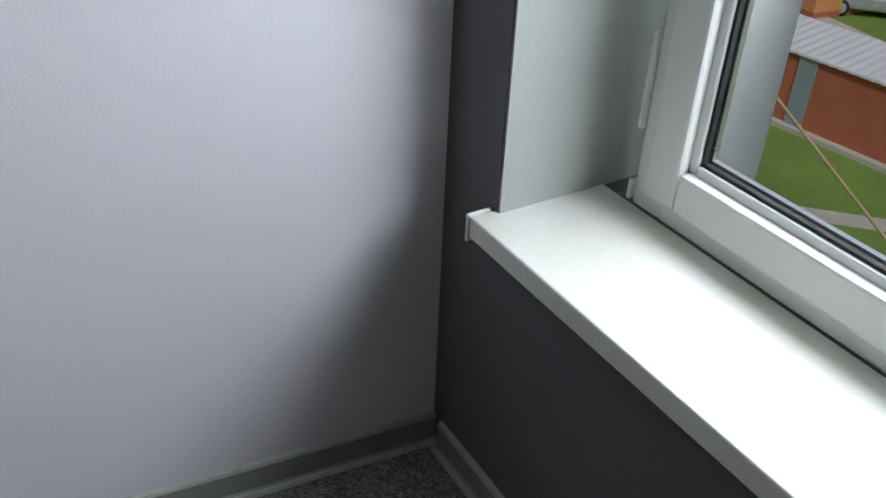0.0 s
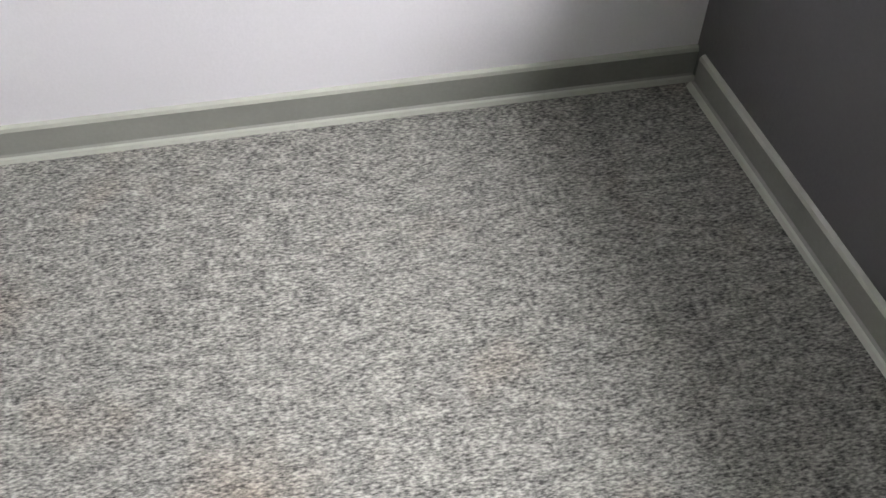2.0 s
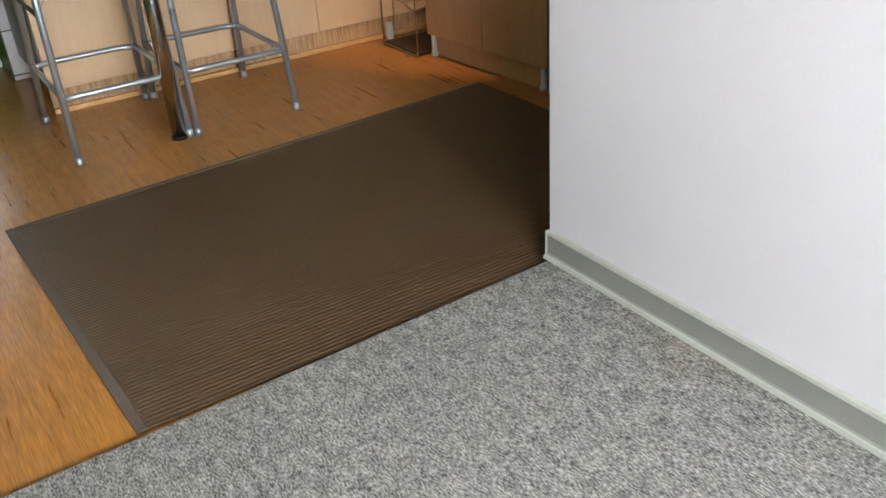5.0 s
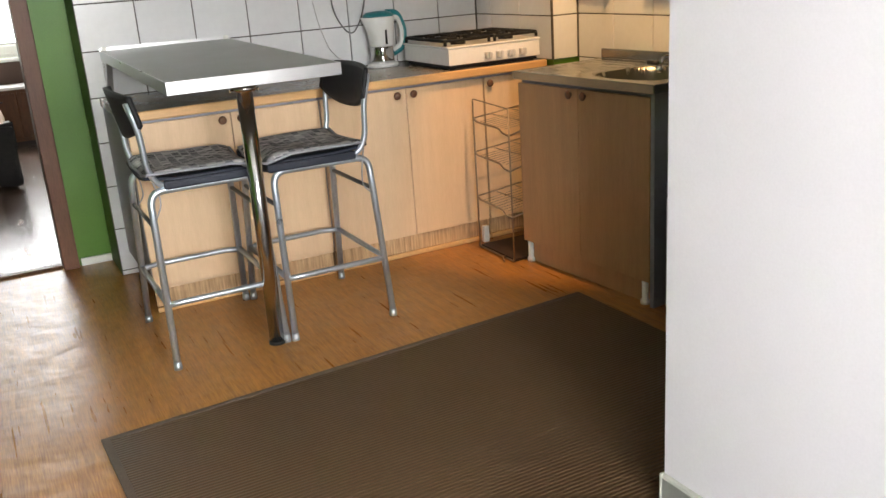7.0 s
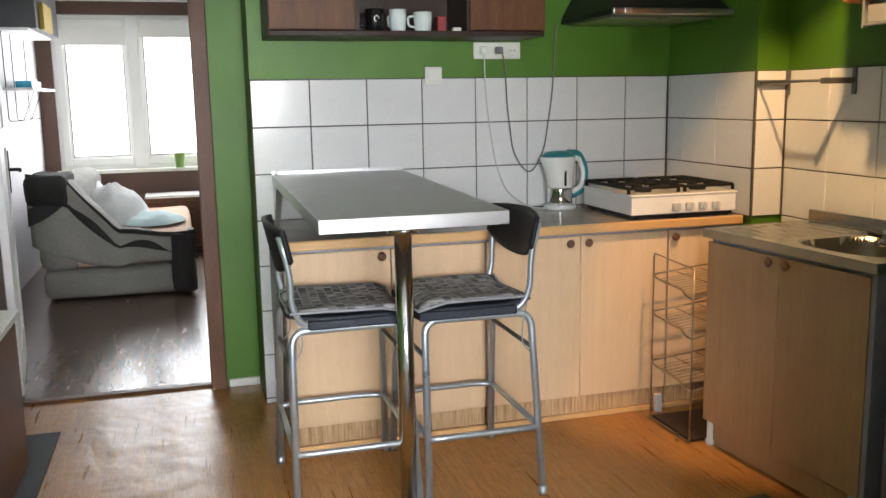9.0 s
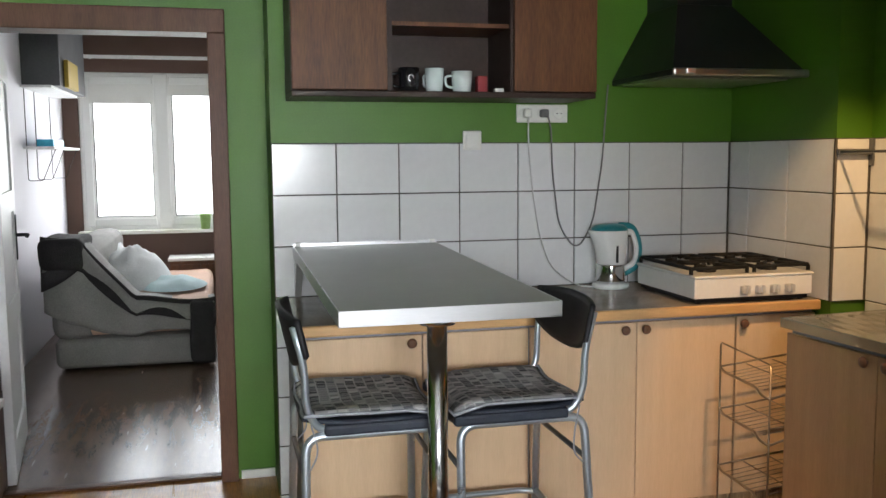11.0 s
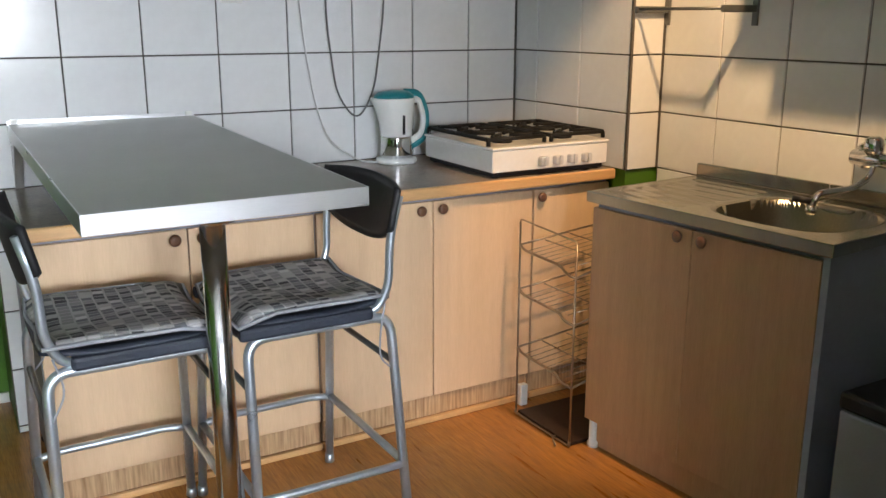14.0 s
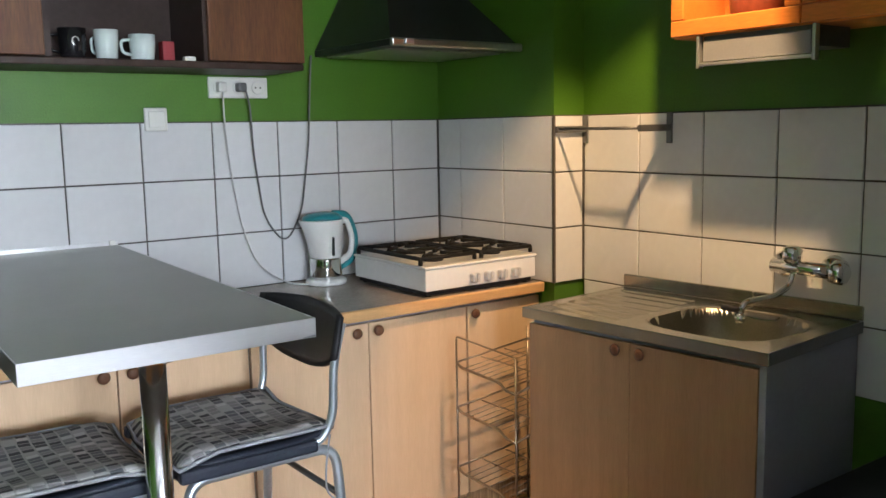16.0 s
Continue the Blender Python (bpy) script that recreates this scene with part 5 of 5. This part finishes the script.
heap("duvet", -0.87, 3.55, 0.30, 0.62, 0.24, 0.43, "bedding", "crumpled white duvet on the sofa", 3)
heap("blanket", -0.55, 3.2, 0.24, 0.35, 0.06, 0.43, "bedding_blue", "folded pale blue blanket on the sofa", 8)
heap("pillow", -1.05, 4.0, 0.2, 0.34, 0.2, 0.45, "bedding", "white pillow against the sofa back", 12)

dr = thing("dresser", "dark wooden dresser with pale top", "dresser", at=(-0.15, 4.52, FZ))
part("body", bx(-0.48, 0.5, -0.15, 0.16, 0.05, 0.50), "dark_wood", dr)
part("top", bx(-0.50, 0.52, -0.17, 0.165, 0.5005, 0.525, bevel=0.003), "white_shelf", dr, "pale dresser top")
part("plinth", bx(-0.47, 0.49, -0.13, 0.15, 0, 0.0495), "dark_carcass", dr)
for a, b in ((-0.47, -0.23), (-0.22, 0.02), (0.03, 0.27), (0.28, 0.49)):
    d = part("drawer_front", bx(a, b, -0.166, -0.1505, 0.08, 0.47, bevel=0.003), "dark_wood", dr)
    part("pull", lathe(bmesh.new(), [(0.012, 0), (0.012, 0.01)], at=((a + b) / 2, -0.172, 0.4), segs=10), "black", d, "round dark pull")
pt = thing("plant_pot", "green ceramic pot on the window sill", "pot", at=(-0.335, 4.72, 0.7205))
part("pot", lathe(bmesh.new(), [(0.038, 0), (0.048, 0.13), (0.050, 0.135), (0.046, 0.134), (0.036, 0.02)], segs=20), "pot_green", pt)

sh = thing("wall_shelves", "white wall shelves on thin black wires", "shelf", at=(-1.499, 3.75, 1.42))
for z in (0.0, 0.42):
    part("board", bx(0, 0.2, -0.6, 0.55, z, z + 0.018, bevel=0.002), "white_shelf", sh)
for y in (-0.5, -0.15, 0.45):
    part("wire", tube(bmesh.new(), rounded([(0.003, y, 0.75), (0.003, y, -0.22), (0.1, y, -0.22), (0.19, y, 0.0)], 0.02), 0.003, 6), "black", sh, "thin black shelf wire")
single("dark_box_shelf", bx(-1.499, -1.25, 3.2, 4.4, 1.8585, 2.36, bevel=0.004), "dark_cab", "charcoal box cabinet standing on the shelf", "cabinet")
single("yellow_box", bx(-1.245, -1.215, 3.35, 3.8, 1.8585, 2.05, bevel=0.003), "yellow_box", "dull yellow box on the upper shelf", "box")
single("blue_box", bx(-1.44, -1.33, 3.3, 3.75, 1.4385, 1.49, bevel=0.004), "blue_box", "small bright blue box on the lower shelf", "box")
cr = thing("curtain_rail", "white curtain rail above the window", "curtain rail", at=(-0.45, 4.7, 2.22))
part("rail", bx(-0.95, 0.95, -0.012, 0.012, -0.015, 0.015, bevel=0.004), "white_shelf", cr)
for x in (-0.8, 0.8):
    part("bracket", bx(x - 0.01, x + 0.01, 0.0125, 0.1, -0.01, 0.01), "white_shelf", cr)

# ---- outside ----
setting("ground", bx(-600, 600, -1200, 600, GZ - 0.5, GZ), "grass", "uneven green grass ground", "ground")
setting("yard", bx(0, 90, -31.4, -25.9, GZ, GZ + 0.03), "concrete", "pale concrete yard behind the garages", "pavement")
setting("path", bx(-14, 14, -0.3, 0.3, 0, 0.02), "concrete", "pale worn path in the grass", "pavement").matrix_world = pose(12.3, -20.7, GZ, 0, 0, 53)
ga = thing("garage_row", "red rendered garages with white sheet roof", "garage", at=(16.6, -24.1, GZ), turn=14.5)
part("wall", bx(-9, 12, -1.2, 1.0, 0, 2.13), "garage_wall", ga, "brick-red rendered wall")
bm = bx(-9.2, 12.2, -1.35, 1.12, 2.131, 2.2)
bmesh.ops.subdivide_edges(bm, edges=[e for e in bm.edges if abs(e.verts[0].co.x - e.verts[1].co.x) > 5], cuts=140)
for v in bm.verts:
    v.co.z += -(v.co.y - 1.2) * 0.06 + 0.012 * math.sin(v.co.x * 21)
part("roof", bm, "roof_white", ga, "white corrugated roof")
part("footing", bx(-9.05, 12.05, 1.001, 1.25, 0, 0.14), "concrete", ga, "pale concrete footing")
part("metal_door", bx(0.0, 0.55, 1.002, 1.05, 0.05, 2.1), "pipe_grey", ga, "blue-grey metal strip door")
cb = thing("yard_building", "orange rendered small building", "building", at=(24.0, -31.6, GZ + 0.03))
part("wall", bx(0, 3.0, -2.5, 1.0, 0.2, 2.6), "orange_render", cb)
part("plinth", bx(-0.02, 3.02, -2.52, 1.02, 0, 0.199), "garage_wall", cb)
part("roof", bx(-0.2, 3.2, -2.7, 1.2, 2.601, 2.75), "roof_white", cb)
cz = thing("parked_car", "silver parked car beyond the yard", "car", at=(23.9, -33.5, GZ), turn=52)
bm = bx(-2.0, 2.0, -0.82, 0.82, 0.25, 0.85, bevel=0.16, segs=3)
part("body", bm, "car", cz)
bm = bx(-1.3, 1.1, -0.72, 0.72, 0.8, 1.42, bevel=0.2, segs=3)
part("cabin", bm, "seal", cz, "dark car windows")
part("roof", bx(-0.95, 0.75, -0.66, 0.66, 1.4, 1.46, bevel=0.02), "car", cz)
for x in (-1.3, 1.3):
    for y in (-0.8, 0.8):
        bm = lathe(bmesh.new(), [(0.12, -0.1), (0.31, -0.1), (0.31, 0.1), (0.12, 0.1)], segs=20)
        bmesh.ops.transform(bm, matrix=pose(x, y, 0.31, 90), verts=bm.verts)
        wh = part("wheel", bm, "tyre", cz, "dark tyre")
        bm = lathe(bmesh.new(), [(0.2, -0.105), (0.2, 0.105)], segs=16)
        bmesh.ops.transform(bm, matrix=pose(x, y, 0.31, 90), verts=bm.verts)
        part("rim", bm, "car", wh, "grey wheel rim")
ln = thing("outside_cable", "tan cable slanting down outside the window", "cable", at=(2.7, -8.88, -1.38))
part("cord", tube(bmesh.new(), hang((4.0, 1.6, 3.03), (-3.2, -1.26, -2.4), 0.05), 0.011, 8), "rope", ln)

# ---- tiles ----
TW, TH, J = 0.25, 0.2, 0.0026
tiled_n = setting("tiled_wall_north", bx(0.0, 1.987, -0.004, -0.0005, FZ, 1.402), "grout", "white glazed tiles with dark grout", "tiles")
tiled_c = setting("tiled_wall_breast", bx(1.983, 1.9865, -0.694, -0.0045, 0.80, 1.402), "grout", "white glazed tiles with dark grout", "tiles")
tiled_f = setting("tiled_wall_return", bx(1.983, 2.135, -0.698, -0.6945, 0.80, 1.402), "grout", "white glazed tiles with dark grout", "tiles")
tiled_e = setting("tiled_wall_east", bx(2.131, 2.1345, EY, -0.6985, 0.60, 1.402), "grout", "white glazed tiles with dark grout", "tiles")
tile_meshes = {}


def tile(parent, w, h, centre, axis):
    """A glazed tile w by h with eased edges, lying against a wall that faces -y or -x."""
    key = (round(w, 4), round(h, 4), axis)
    if key not in tile_meshes:
        a, b = w / 2 - J, h / 2 - J
        d = 0.006
        bm = bx(-a, a, -d, 0, -b, b) if axis == "y" else bx(-d, 0, -a, a, -b, b)
        front = [e for e in bm.edges if all((v.co.y if axis == "y" else v.co.x) < -d * 0.9 for v in e.verts)]
        bmesh.ops.bevel(bm, geom=front, offset=0.0015, segments=1, affect="EDGES")
        tile_meshes[key] = mesh_of("tile", bm, "tile")
    ob = new("tile", tile_meshes[key])
    ob.parent = parent
    ob.location = centre
    ob.rotation_euler = (radians(random.uniform(-0.12, 0.12)), radians(random.uniform(-0.05, 0.05)), radians(random.uniform(-0.12, 0.12)))


random.seed(4)
for c in range(8):
    w = TW if c < 7 else 1.983 - 7 * TW - 0.004
    for r in range(7):
        if r > 3 and c > 0:
            continue
        tile(tiled_n, w, TH, (c * TW + w / 2, -0.0042, 1.4 - TH * (r + 0.5)), "y")
tile(tiled_n, TW, 0.024, (TW / 2, -0.0042, -0.0125), "y")
for a, b in ((-0.0105, -0.159), (-0.159, -0.426), (-0.426, -0.694)):
    for r in range(3):
        tile(tiled_c, a - b, TH, (1.9828, (a + b) / 2, 1.4 - TH * (r + 0.5)), "x")
for r in range(3):
    tile(tiled_f, 0.147, TH, (2.0555, -0.6982, 1.4 - TH * (r + 0.5)), "y")
ys = [-0.7045, -0.965, -1.228, -1.491, -1.754, -2.017, -2.28, -2.543]
for a, b in zip(ys, ys[1:]):
    for r in range(4):
        tile(tiled_e, a - b, TH, (2.1308, (a + b) / 2, 1.4 - TH * (r + 0.5)), "x")

for a in ((1.969, 1.977, -0.0125, -0.0105), (1.9735, 1.9825, -0.7065, -0.6985), (2.117, 2.1248, -0.7065, -0.7045)):
    part("corner_joint", bx(*a, 0.801, 1.401), "grout", tiled_c, "dark grout line in the corner")
